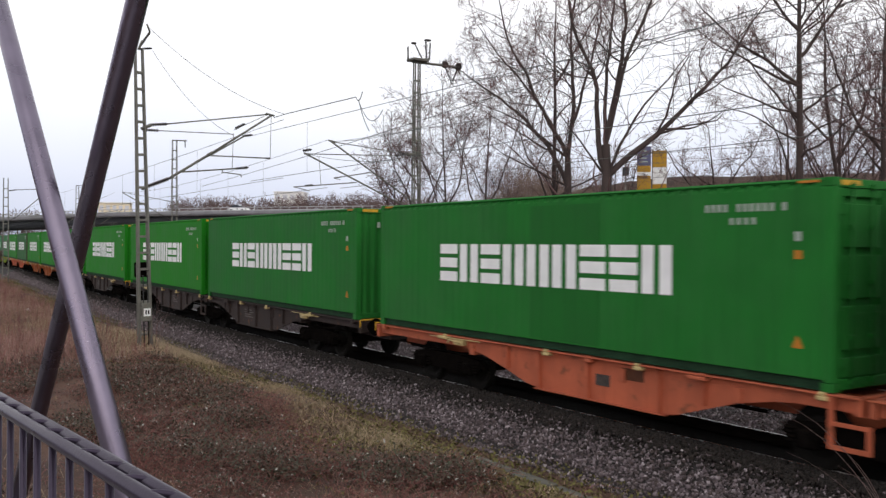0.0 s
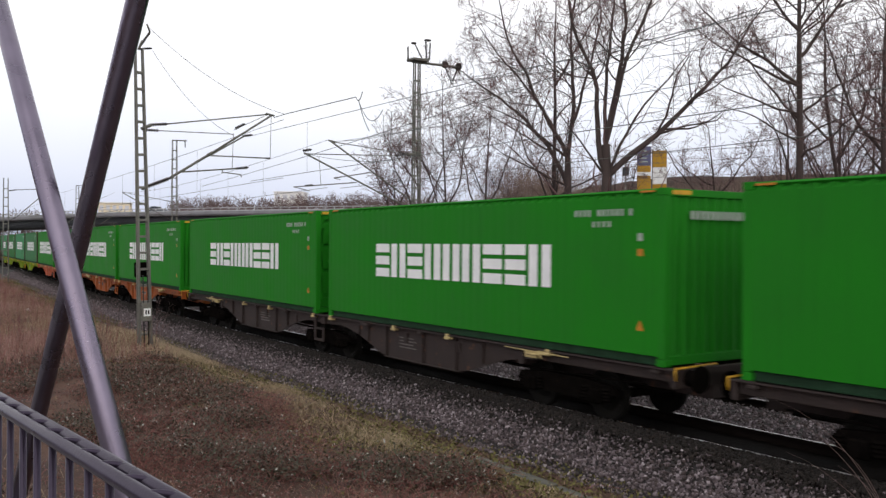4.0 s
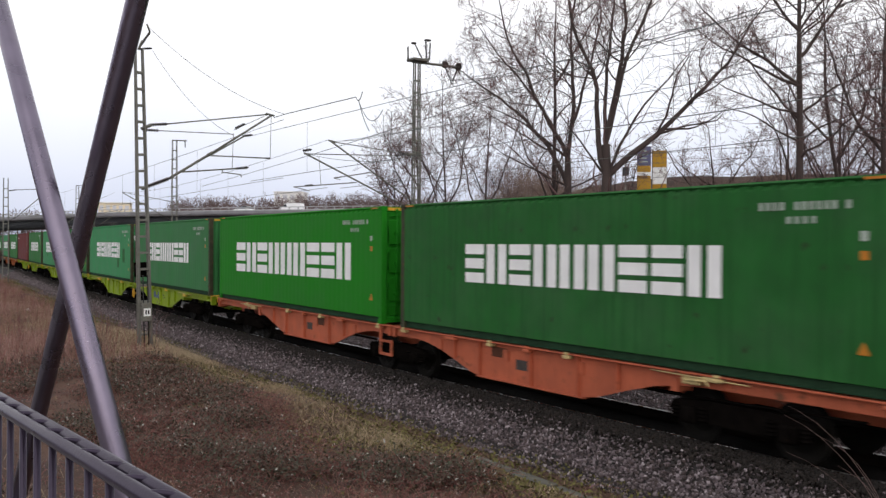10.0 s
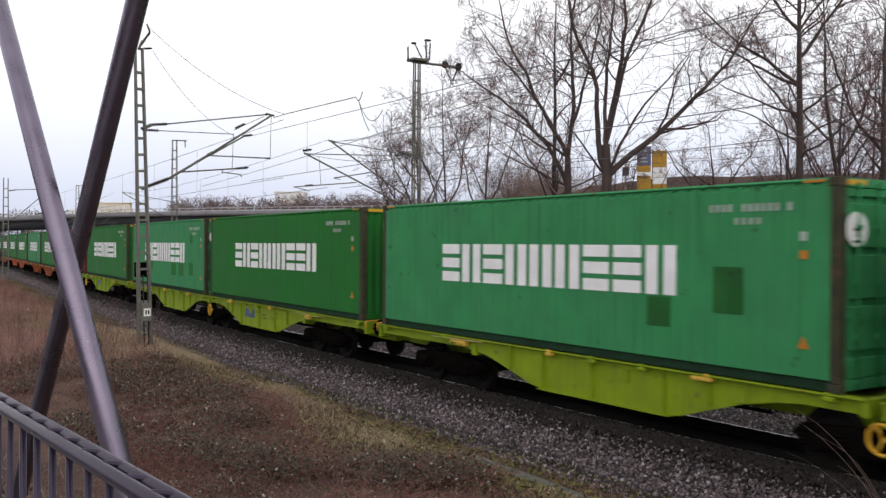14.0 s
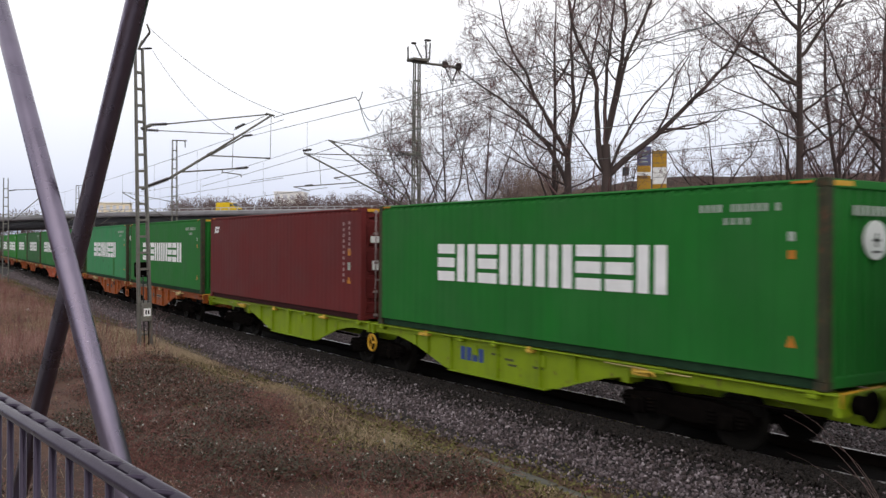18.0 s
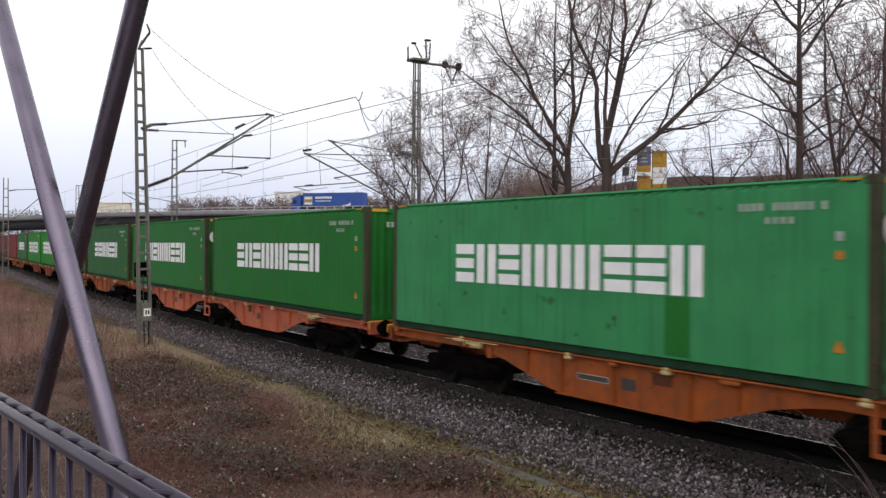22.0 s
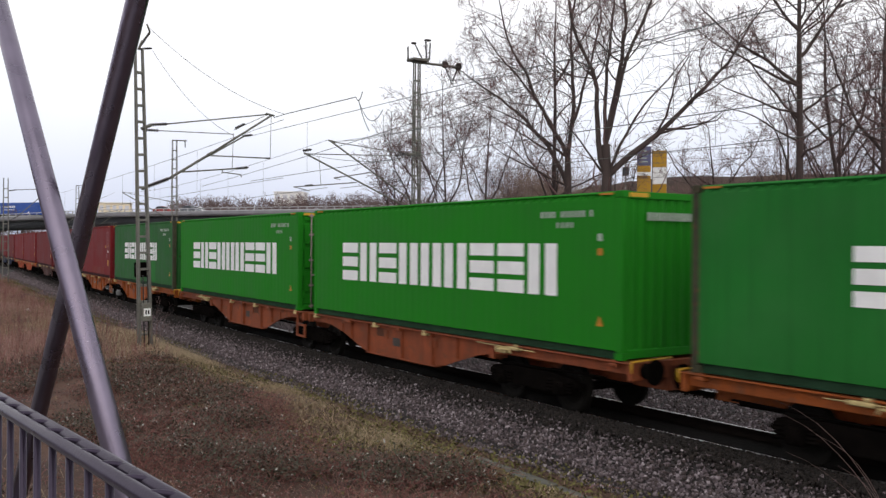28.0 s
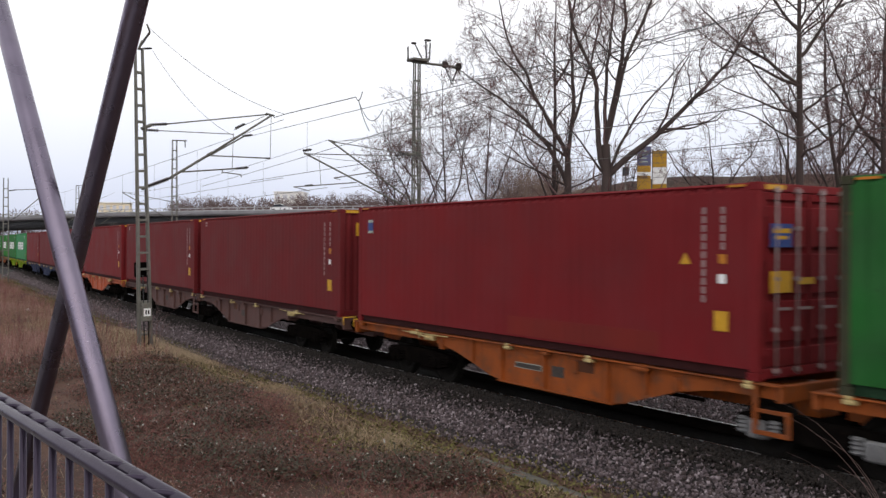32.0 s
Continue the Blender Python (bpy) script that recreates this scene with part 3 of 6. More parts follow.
def side_outline(j):
    """The fish-bellied side: shallow over the bogies, deep between; j: the way to the joint."""
    top, low = 1.145, 0.40
    d = [(0.40, top), (0.40, 0.93), (-0.65, 0.935), (-1.05, 0.89), (-1.6, 0.785), (-2.3, 0.575), (-2.8, 0.42), (-3.05, 0.385), (-6.25, low - 0.01), (-6.6, 0.44), (-7.2, 0.62), (-7.95, 0.82), (-8.5, 0.90), (-9.0, 0.93), (-12.40, 0.94), (-12.40, top)]
    return [(j * (HL + a), z) for a, z in d]


def wagon_half(paint, j, lime, label, fresh=False):
    top = empty("container_wagon")
    tagged(top, label, "freight wagon", "container wagons of the train")
    mat = M[paint]

    def put(name, key, make, m=mat, lab="", under=None):
        return part(name, shared((name, key, m.name), make), m, under or top, lab)

    for sy in (-1, 1):
        y0, y1 = sorted((sy * 1.09, sy * 1.125))
        beam = put("side_beam", (j, sy), lambda: prism(side_outline(j), y0, y1))
        fy = sorted((sy * 1.05, sy * 1.235))
        put("top_flange", (j, sy), lambda: box(j * (HL + 0.40), j * (HL - 12.40), fy[0], fy[1], 1.125, 1.150, 0.004), under=beam)
        put("bottom_flange", (j, sy), lambda: box(j * (HL - 3.02), j * (HL - 6.3), sy * 1.02, sy * 1.185, 0.372, 0.392), under=beam)
        for k, a in enumerate((-2.2, -3.12, -4.8, -6.15, -7.15)):
            rz = 0.40 if -6.2 < a < -3.1 else 0.66
            put("rib", (j, sy, k), lambda: box(j * (HL + a) - 0.012, j * (HL + a) + 0.012, sy * 1.125, sy * 1.195, rz, 1.125), under=beam)
        for k, a in enumerate((-0.15, -2.2, -3.55, -4.75, -5.9, -9.3, -12.0)):
            put("container_lock", (j, sy, k), lambda: _lock(j * (HL + a), sy, 0.2 if k in (1, 5) else 0.0), M["lock_yellow"] if lime and k % 3 == 1 else M["lock"] if (not lime and k in (0, 2, 4, 5)) else mat)
        put("cross_tie_rod", (j, sy), lambda: tube((j * (HL - 7.9), sy * 1.0, 0.72), (j * (HL - 11.6), sy * 1.0, 0.80), 0.02), M["bogie"])
        if paint == "wagon_grey":
            for r in range(4):
                put("data_row", (j, sy, r), lambda: _data_row(j, sy, r), M["board_print"])
        elif lime and j < 0:
            put("emblem", (j, sy), lambda: _emblem(j, sy), M["blue_mark"], "plain blue emblem")
            for k, (a, z) in enumerate(((-4.55, 0.86), (-5.0, 0.80), (-5.1, 0.70), (-5.9, 0.74))):
                put("print_mark", (j, sy, k), lambda: box(j * (HL + a), j * (HL + a - 0.30), *sorted((sy * 1.1255, sy * 1.129)), z, z + 0.045), M["print_olive"])
        elif not lime:
            put("plate", (j, sy), lambda: box(j * (HL - 4.3), j * (HL - 4.65), *sorted((sy * 1.1255, sy * 1.131)), 0.66, 0.86), M["board_grey"])
            if paint == "wagon_orange":
                board = put("number_board", (j, sy), lambda: box(j * (HL - 4.95), j * (HL - 5.75), *sorted((sy * 1.1255, sy * 1.130)), 0.71, 0.82), M["grey_mark"])
                put("board_face", (j, sy), lambda: box(j * (HL - 4.965), j * (HL - 5.735), *sorted((sy * 1.1302, sy * 1.133)), 0.722, 0.808), M["board_grey"], under=board)
            put("faded_patch", (j, sy), lambda: box(j * (HL - 3.50), j * (HL - 4.00), *sorted((sy * 1.1255, sy * 1.1285)), 0.84, 1.04), M["patch_brown"], lab="brown painted-over patch")
    put("centre_sill", j, lambda: box(j * (HL + 0.40), j * (HL - 12.40), -0.32, 0.32, 0.62, 1.05))
    for k, a in enumerate((-1.6, -4.0, -6.2, -8.4)):
        put("cross_member", (j, k), lambda: box(j * (HL + a) - 0.08, j * (HL + a) + 0.08, -1.16, 1.16, 0.80, 1.02))
    put("end_beam", (j, 0), lambda: box(j * (HL - 12.40), j * (HL - 12.30), -1.20, 1.20, 0.84, 1.15, 0.01))
    put("end_beam", (j, 1), lambda: box(j * (HL + 0.30), j * (HL + 0.40), -1.20, 1.20, 0.90, 1.15, 0.01))
    for sy in (-1, 1):
        b = put("buffer", (j, sy), lambda: add_lathe(bmesh.new(), [(0.13, 0), (0.13, 0.17), (0.09, 0.17), (0.09, 0.22), (0.22, 0.225), (0.22, 0.245)] if j < 0 else [(0.13, 0), (0.13, -0.17), (0.09, -0.17), (0.09, -0.22), (0.22, -0.225), (0.22, -0.245)], "x", 16, (j * (HL - 12.40), sy * 0.875, 1.0)), M["bogie"])
    put("uncoupling_handle", j, lambda: _handle(j), M["yellow_mark"])
    for sy in (-1, 1):
        lever = put("brake_lever", (j, sy), lambda: _lever(j, sy), M["lock_yellow"] if lime else M["lock"])
        put("lever_rod", (j, sy), lambda: tube((j * (HL - 8.0), sy * 1.25, 1.105), (j * (HL - 9.9), sy * 1.25, 1.085), 0.011, sides=6), M["lock"], under=lever)
    # step by the joint
    if j > 0 and not lime:
        for sy in (-1, 1):
            st = put("step", sy, lambda: _step(sy))
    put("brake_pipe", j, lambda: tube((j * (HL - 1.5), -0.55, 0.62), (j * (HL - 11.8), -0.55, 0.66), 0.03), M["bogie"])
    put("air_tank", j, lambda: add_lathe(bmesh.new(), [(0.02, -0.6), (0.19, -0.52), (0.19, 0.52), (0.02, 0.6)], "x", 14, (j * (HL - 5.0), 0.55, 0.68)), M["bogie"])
    if lime and j > 0:
        put("hand_wheel", 0, lambda: _hand_wheel(), M["yellow_mark"], "round yellow hand wheel")
    bogies = [bogie(top, j * (HL - 9.55), paint)]
    if j < 0:
        bogies.append(bogie(top, -(HL + 0.43), paint, fresh))
    return top, bogies


def _lock(x, sy, more):
    """A hinged locking piece: a cheek plate with a sloping web, and the cone on top."""
    bm = box(x - 0.08 - more, x + 0.09, sy * 1.125, sy * 1.268, 1.050, 1.115, 0.014)
    add_box(bm, x - 0.05, x + 0.05, *sorted((sy * 1.20, sy * 1.258)), 1.12, 1.168, 0.008)
    return bm


def _data_row(j, sy, r):
    """One line of the painted load table."""
    c = j * (HL - 4.1)
    return box(c - 0.42, c + 0.22 + 0.12 * (r % 2), *sorted((sy * 1.1255, sy * 1.129)), 0.885 - r * 0.075, 0.912 - r * 0.075)


def _lever(j, sy):
    """A changeover lever: a bracket with a bent grip."""
    bm = box(j * (HL - 8.62), j * (HL - 8.98), sy * 1.13, sy * 1.245, 0.965, 1.085, 0.012)
    add_tube(bm, (j * (HL - 8.7), sy * 1.25, 1.02), (j * (HL - 9.12), sy * 1.26, 1.06), 0.02, sides=6)
    add_tube(bm, (j * (HL - 9.12), sy * 1.26, 1.06), (j * (HL - 9.16), sy * 1.26, 0.98), 0.02, sides=6)
    return bm


def _emblem(j, sy):
    bm = bmesh.new()
    y0, y1 = sorted((sy * 1.1255, sy * 1.129))
    for k in range(4):
        x = j * (HL - 3.45) + k * 0.22
        add_box(bm, x, x + 0.17, y0, y1, 0.66, 0.94)
    return bm


def _handle(j):
    """A bent bar across the headstock."""
    x = j * (HL - 12.43)
    bm = tube((x, -1.22, 1.17), (x, -0.25, 1.20), 0.016, sides=6)
    add_tube(bm, (x, -1.22, 1.17), (x, -1.22, 0.98), 0.016, sides=6)
    return bm


def _step(sy):
    bm = bmesh.new()
    y0, y1 = sorted((sy * 1.19, sy * 1.24))
    x = HL - 0.06
    add_box(bm, x, x + 0.07, y0, y1, 0.42, 1.12)
    add_box(bm, x + 0.07, x + 0.55, y0, y1, 0.42, 0.48)
    add_box(bm, x + 0.07, x + 0.55, y0, y1, 0.74, 0.79)
    add_box(bm, x + 0.55, x + 0.61, y0, y1, 0.42, 0.80)
    return bm


def _hand_wheel():
    bm = bmesh.new()
    c = Vector((HL + 0.60, -1.20, 0.66))
    k = 16
    pts = [c + Vector((math.cos(2 * math.pi * i / k) * 0.20, 0, math.sin(2 * math.pi * i / k) * 0.20)) for i in range(k)]
    for a, b in zip(pts, pts[1:] + pts[:1]):
        add_tube(bm, a, b, 0.028, sides=6, caps=False)
    for i in (0, 5, 11):
        add_tube(bm, c, pts[i], 0.02, sides=6)
    add_tube(bm, c, c + Vector((0, 0.25, 0)), 0.03, sides=8)
    return bm


def _bogie_frame():
    bm = bmesh.new()
    for sy in (-1, 1):
        y0, y1 = sorted((sy * 0.93, sy * 1.07))
        v = prism([(-1.35, 0.52), (-1.25, 0.66), (-0.55, 0.72), (0.55, 0.72), (1.25, 0.66), (1.35, 0.52), (1.1, 0.42), (0.5, 0.36), (-0.5, 0.36), (-1.1, 0.42)], y0, y1)
        me = bpy.data.meshes.new("tmp")
        v.to_mesh(me)
        v.free()
        bm.from_mesh(me)
        bpy.data.meshes.remove(me)
    add_box(bm, -0.22, 0.22, -1.0, 1.0, 0.42, 0.66)
    for x in (-1.32, 1.28):
        add_box(bm, x, x + 0.06, -1.0, 1.0, 0.45, 0.58)
    add_tube(bm, (0, 0, 0.6), (0, 0, 0.9), 0.25, sides=12)
    return bm


def _axle_box(x, sy):
    bm = box(x - 0.16, x + 0.16, sy * 0.98, sy * 1.16, 0.33, 0.60, 0.03)
    for o in (-0.27, 0.27):
        add_lathe(bm, [(0.07 + 0.03 * (i % 2), 0.38 + i * 0.03) for i in range(9)], "z", 10, (x + o, sy * 1.06, 0))
    add_lathe(bm, [(0.11, sy * 1.16), (0.11, sy * 1.20), (0.05, sy * 1.205)], "y", 12, (x, 0, 0.46))
    return bm


def _wheelset():
    bm = bmesh.new()
    for sy in (-1, 1):
        prof = [(0.10, 0.66), (0.30, 0.70), (0.38, 0.68), (0.485, 0.683), (0.488, 0.70), (0.462, 0.716), (0.458, 0.815), (0.38, 0.815), (0.30, 0.76), (0.12, 0.80), (0.09, 0.83)]
        add_lathe(bm, [(r, sy * h) for r, h in prof], "y", 24)
        for k in range(6):
            a = 2 * math.pi * k / 6
            add_tube(bm, (0.2 * math.cos(a), sy * 0.76, 0.2 * math.sin(a)), (0.2 * math.cos(a), sy * 0.80, 0.2 * math.sin(a)), 0.035, sides=6)
    add_tube(bm, (0, -1.1, 0), (0, 1.1, 0), 0.08, sides=10)
    return bm


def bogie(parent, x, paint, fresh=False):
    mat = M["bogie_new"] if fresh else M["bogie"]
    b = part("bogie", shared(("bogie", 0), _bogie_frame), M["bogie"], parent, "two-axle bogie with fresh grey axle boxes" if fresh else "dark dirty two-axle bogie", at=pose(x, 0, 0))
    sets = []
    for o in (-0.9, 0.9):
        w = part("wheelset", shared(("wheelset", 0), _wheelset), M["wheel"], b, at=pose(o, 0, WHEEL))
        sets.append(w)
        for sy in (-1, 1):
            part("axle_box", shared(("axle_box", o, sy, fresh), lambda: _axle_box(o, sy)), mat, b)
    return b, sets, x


GAPS_LEFT = [146.62, 133.57, 120.10, 107.05, 93.40, 80.40, 66.88, 53.85, 40.40, 27.30, 13.90, 0.75, -12.50, -25.42, -38.97, -52.08,
             -65.43, -78.62, -92.20, -105.28, -118.62, -131.80, -145.45, -158.77, -172.16, -185.59, -198.82, -211.90,
             -225.40, -238.40, -252.00, -265.00, -278.60, -291.60, -305.10, -318.20, -331.70, -344.80, -358.30, -371.40]
PAINTS = ["green_dark", "green_mid", "green_mid", "green_bright", "green_bright", "green_bright", "green_bright", "green_bright",
          "green_dark", "green_bright", "green_dull", "green_teal", "green_mid", "green_teal", "green_mid", "brown",
          "green_mid", "green_teal", "green_mid", "green_mid", "green_dark", "green_mid", "green_bright", "green_bright",
          "green_dark", "red", "red_dark", "red_dark", "red", "red", "red_dark", "red", "green_teal", "green_mid",
          "green_bright", "green_mid", "green_dull", "green_bright", "green_mid", "green_teal"]
WAGONS = ["wagon_salmon", "wagon_grey", "wagon_grey", "wagon_orange", "wagon_salmon", "wagon_lime", "wagon_lime", "wagon_lime", "wagon_orange",
          "wagon_salmon", "wagon_orange", "wagon_rust", "wagon_orange", "wagon_mauve", "wagon_salmon", "wagon_blue", "wagon_lime", "wagon_orange", "wagon_salmon", "wagon_grey"]
NEW_STYLE = (9, 22, 23)
DISC = (8, 10, 11, 12, 13, 14, 16, 17, 18, 19, 24)
RUSTY = (0, 8, 10, 11, 12, 13, 14, 16, 17, 18, 19, 20, 21, 24)
WORDS = {"green_dark": "dark weathered green", "green_mid": "mid green", "green_bright": "bright green", "green_dull": "dull faded green", "green_teal": "faded teal green", "red": "oxide red", "red_dark": "deep oxide red", "brown": "dark red-brown",
         "wagon_salmon": "faded red-orange", "wagon_rust": "dirty red-orange", "wagon_grey": "dark brown-grey", "wagon_orange": "rusty orange", "wagon_lime": "yellow-green", "wagon_mauve": "faded red-brown", "wagon_blue": "dark blue"}
PATCHES = {1: ((5.8, 0.2, 1.9, 2.5, "green_patch"),),
           11: ((10.1, 0.95, 0.55, 0.70, "green_dark"), (8.75, 0.66, 0.50, 0.48, "green_dark")),
           13: ((3.6, 0.80, 0.55, 0.40, "green_mid"), (7.3, 0.62, 0.75, 0.50, "green_mid"), (8.5, 0.62, 0.70, 0.50, "green_mid"), (10.0, 0.68, 0.55, 0.50, "green_mid"), (10.1, 1.95, 0.40, 0.35, "green_mid")),
           17: ((8.6, 0.2, 0.5, 0.95, "green_mid"),), 24: ((8.4, 0.2, 0.7, 0.95, "green_mid"),), 25: ((6.3, 0.2, 4.0, 0.36, "red_patch"),)}
TRAIN = []
for i, left in enumerate(GAPS_LEFT):
    color, door_right = PAINTS[i], i % 2 == 1
    style = "slant_logo" if i == 15 else ("plain_red" if color in ("red", "red_dark", "brown") else ("new" if i in NEW_STYLE else "old"))
    extras = {k for k, group in (("disc", DISC), ("rusty", RUSTY)) if i in group} | ({"steel_rods"} if style in ("plain_red", "slant_logo") or i in (19, 23) else set())
    if i == 25:
        extras.add("emblem")
    words = WORDS[color] + (" steel container with plain white bars on its side" if style in ("old", "new") else " steel container with small white print on a wagon")
    box_thing = container(color, door_right, style, extras, words, PATCHES.get(i, ()))
    wagon, bogies = wagon_half(WAGONS[i // 2], 1 if door_right else -1, WAGONS[i // 2] == "wagon_lime", WORDS[WAGONS[i // 2]] + " fish-bellied container wagon on the rails", i == 24)
    TRAIN.append((left + HL, box_thing, wagon, bogies))


# ---- footbridge on which the camera stands ----
def build_footbridge():
    turn = pose(0, 0, 0, 0, 0, 3.37)
    top = empty("footbridge", turn)
    tagged(top, "lilac-grey steel tube footbridge beside the railway", "footbridge", kind="structure")
    part("deck", box(-14.0, 8.0, -1.9, 0.70, 1.42, 1.60, 0.02), M["concrete"], top, "grey concrete deck slab")
    part("bottom_chord", tube((-14, 1.04, 1.40), (8, 1.04, 1.40), 0.07, sides=16), M["tube"], top)
    part("top_chord", tube((-14, 1.04, 6.60), (8, 1.04, 6.60), 0.07, sides=16), M["tube"], top)
    # crossing diagonals, one behind the other
    for shift in (-8.6, -4.3, 0.0, 4.3, 8.6):
        for (xa, za), (xb, zb), y in (((-4.377, 3.947), (-3.139, 2.591), 1.0), ((-3.338, 4.017), (-4.572, 2.406), 1.19)):
            k = (xb - xa) / (zb - za)
            lo, hi = xa + k * (1.40 - za) + shift, xa + k * (6.60 - za) + shift
            if not -13.5 < lo < 7.5 or (shift and -4.6 < lo < 3.4) or (shift and -5.8 < hi < -0.5):
                continue
            part("diagonal", tube((lo, y, 1.40), (hi, y, 6.60), 0.0405, sides=24), M["tube"], top)
    rail = empty("railing", turn)
    tagged(rail, "lilac-grey steel railing with twin handrails on the footbridge", "railing")
    for y in (0.5555, 0.5895):
        part("handrail", tube((-13.5, y, 2.683), (7.5, y, 2.683), 0.0148, sides=16), M["railing"], rail)
    part("bottom_rail", tube((-13.5, 0.567, 1.72), (7.5, 0.567, 1.72), 0.014, sides=10), M["railing"], rail)

    def baluster():
        bm = tube((0, 0, 1.72), (0, 0, 2.672), 0.0085, sides=10)
        return bm

    def twist():
        bm = bmesh.new()
        rings = []
        for i in range(7):
            c = Vector((-0.022 + 0.044 * i / 6, 0.5725 + 0.014 * math.sin(math.pi * (i / 6 - 0.5)), 2.690 + 0.003 * math.sin(math.pi * i / 6)))
            rings.append([bm.verts.new(c + Vector((0, 0.0075 * math.cos(k), 0.0075 * math.sin(k)))) for k in (2 * math.pi * j / 8 for j in range(8))])
        for a, b in zip(rings, rings[1:]):
            for j in range(8):
                f = bm.faces.new((a[j], a[(j + 1) % 8], b[(j + 1) % 8], b[j]))
                f.smooth = True
        return bm
    bal, tw = shared(("baluster", 0), baluster), shared(("twist", 0), twist)
    for i in range(-84, 78):
        x = -2.489 + 0.1273 * i
        part("baluster", bal, M["railing"], rail, at=pose(x, 0.567, 0))
        part("spacer", tw, M["railing"], rail, at=pose(x, 0, 0))
    for x in (-13.2, -8.9, -4.6, 2.2, 6.6):
        part("post", box(x - 0.02, x + 0.02, 0.547, 0.587, 1.58, 2.678, 0.004), M["railing"], rail)
    for x in (-13.0, -0.6, 7.0):
        part("pier", box(x - 0.3, x + 0.3, -1.6, 0.5, -0.9, 1.42, 0.03), M["concrete"], top)


build_footbridge()


# ---- overhead line ----
def mast(x, y, z0, z1, label, w0=0.42, w1=0.24, step=0.52, lean=0.0):
    top = empty("catenary_mast", pose(x, y, 0, lean))
    tagged(top, label, "catenary mast", "masts of the overhead line")
    for sy in (-1, 1):
        bm = bmesh.new()
        for sx in (-1, 1):
            a, b = (sx * w0 * 0.30, sy * w0 / 2, z0), (sx * w1 * 0.30, sy * w1 / 2, z1)
            add_tube(bm, a, b, 0.042, 0.034, sides=4)
        part("leg", bm, M["galvanised"], top)
    n = int((z1 - z0 - 0.5) / step)
    for i in range(n):
        z = z0 + 0.45 + i * step
        w = w0 + (w1 - w0) * (z - z0) / (z1 - z0)
        part("batten", box(-w * 0.32, w * 0.32, -w / 2, w / 2, z, z + 0.07), M["galvanised"], top)
    part("footing", box(-0.35, 0.35, -0.4, 0.4, z0 - 0.5, z0 + 0.02, 0.03), M["concrete"], top)
    return top


def stick(name, parent, a, b, r, mat="galvanised", sides=8):
    return part(name, tube(a, b, r, sides=sides), M[mat], parent)


def insulator(parent, a, b, r=0.05):
    """A ribbed insulator between two points."""
    a, b = Vector(a), Vector(b)
    bm = bmesh.new()
    d = b - a
    n = max(4, int(d.length / 0.07))
    for i in range(n):
        p, q = a + d * (i / n), a + d * ((i + 0.55) / n)
        add_tube(bm, p, q, r, r * 0.55, sides=10)
    add_tube(bm, a, b, r * 0.45, sides=8)
    return part("insulator", bm, M["insulator"], parent)


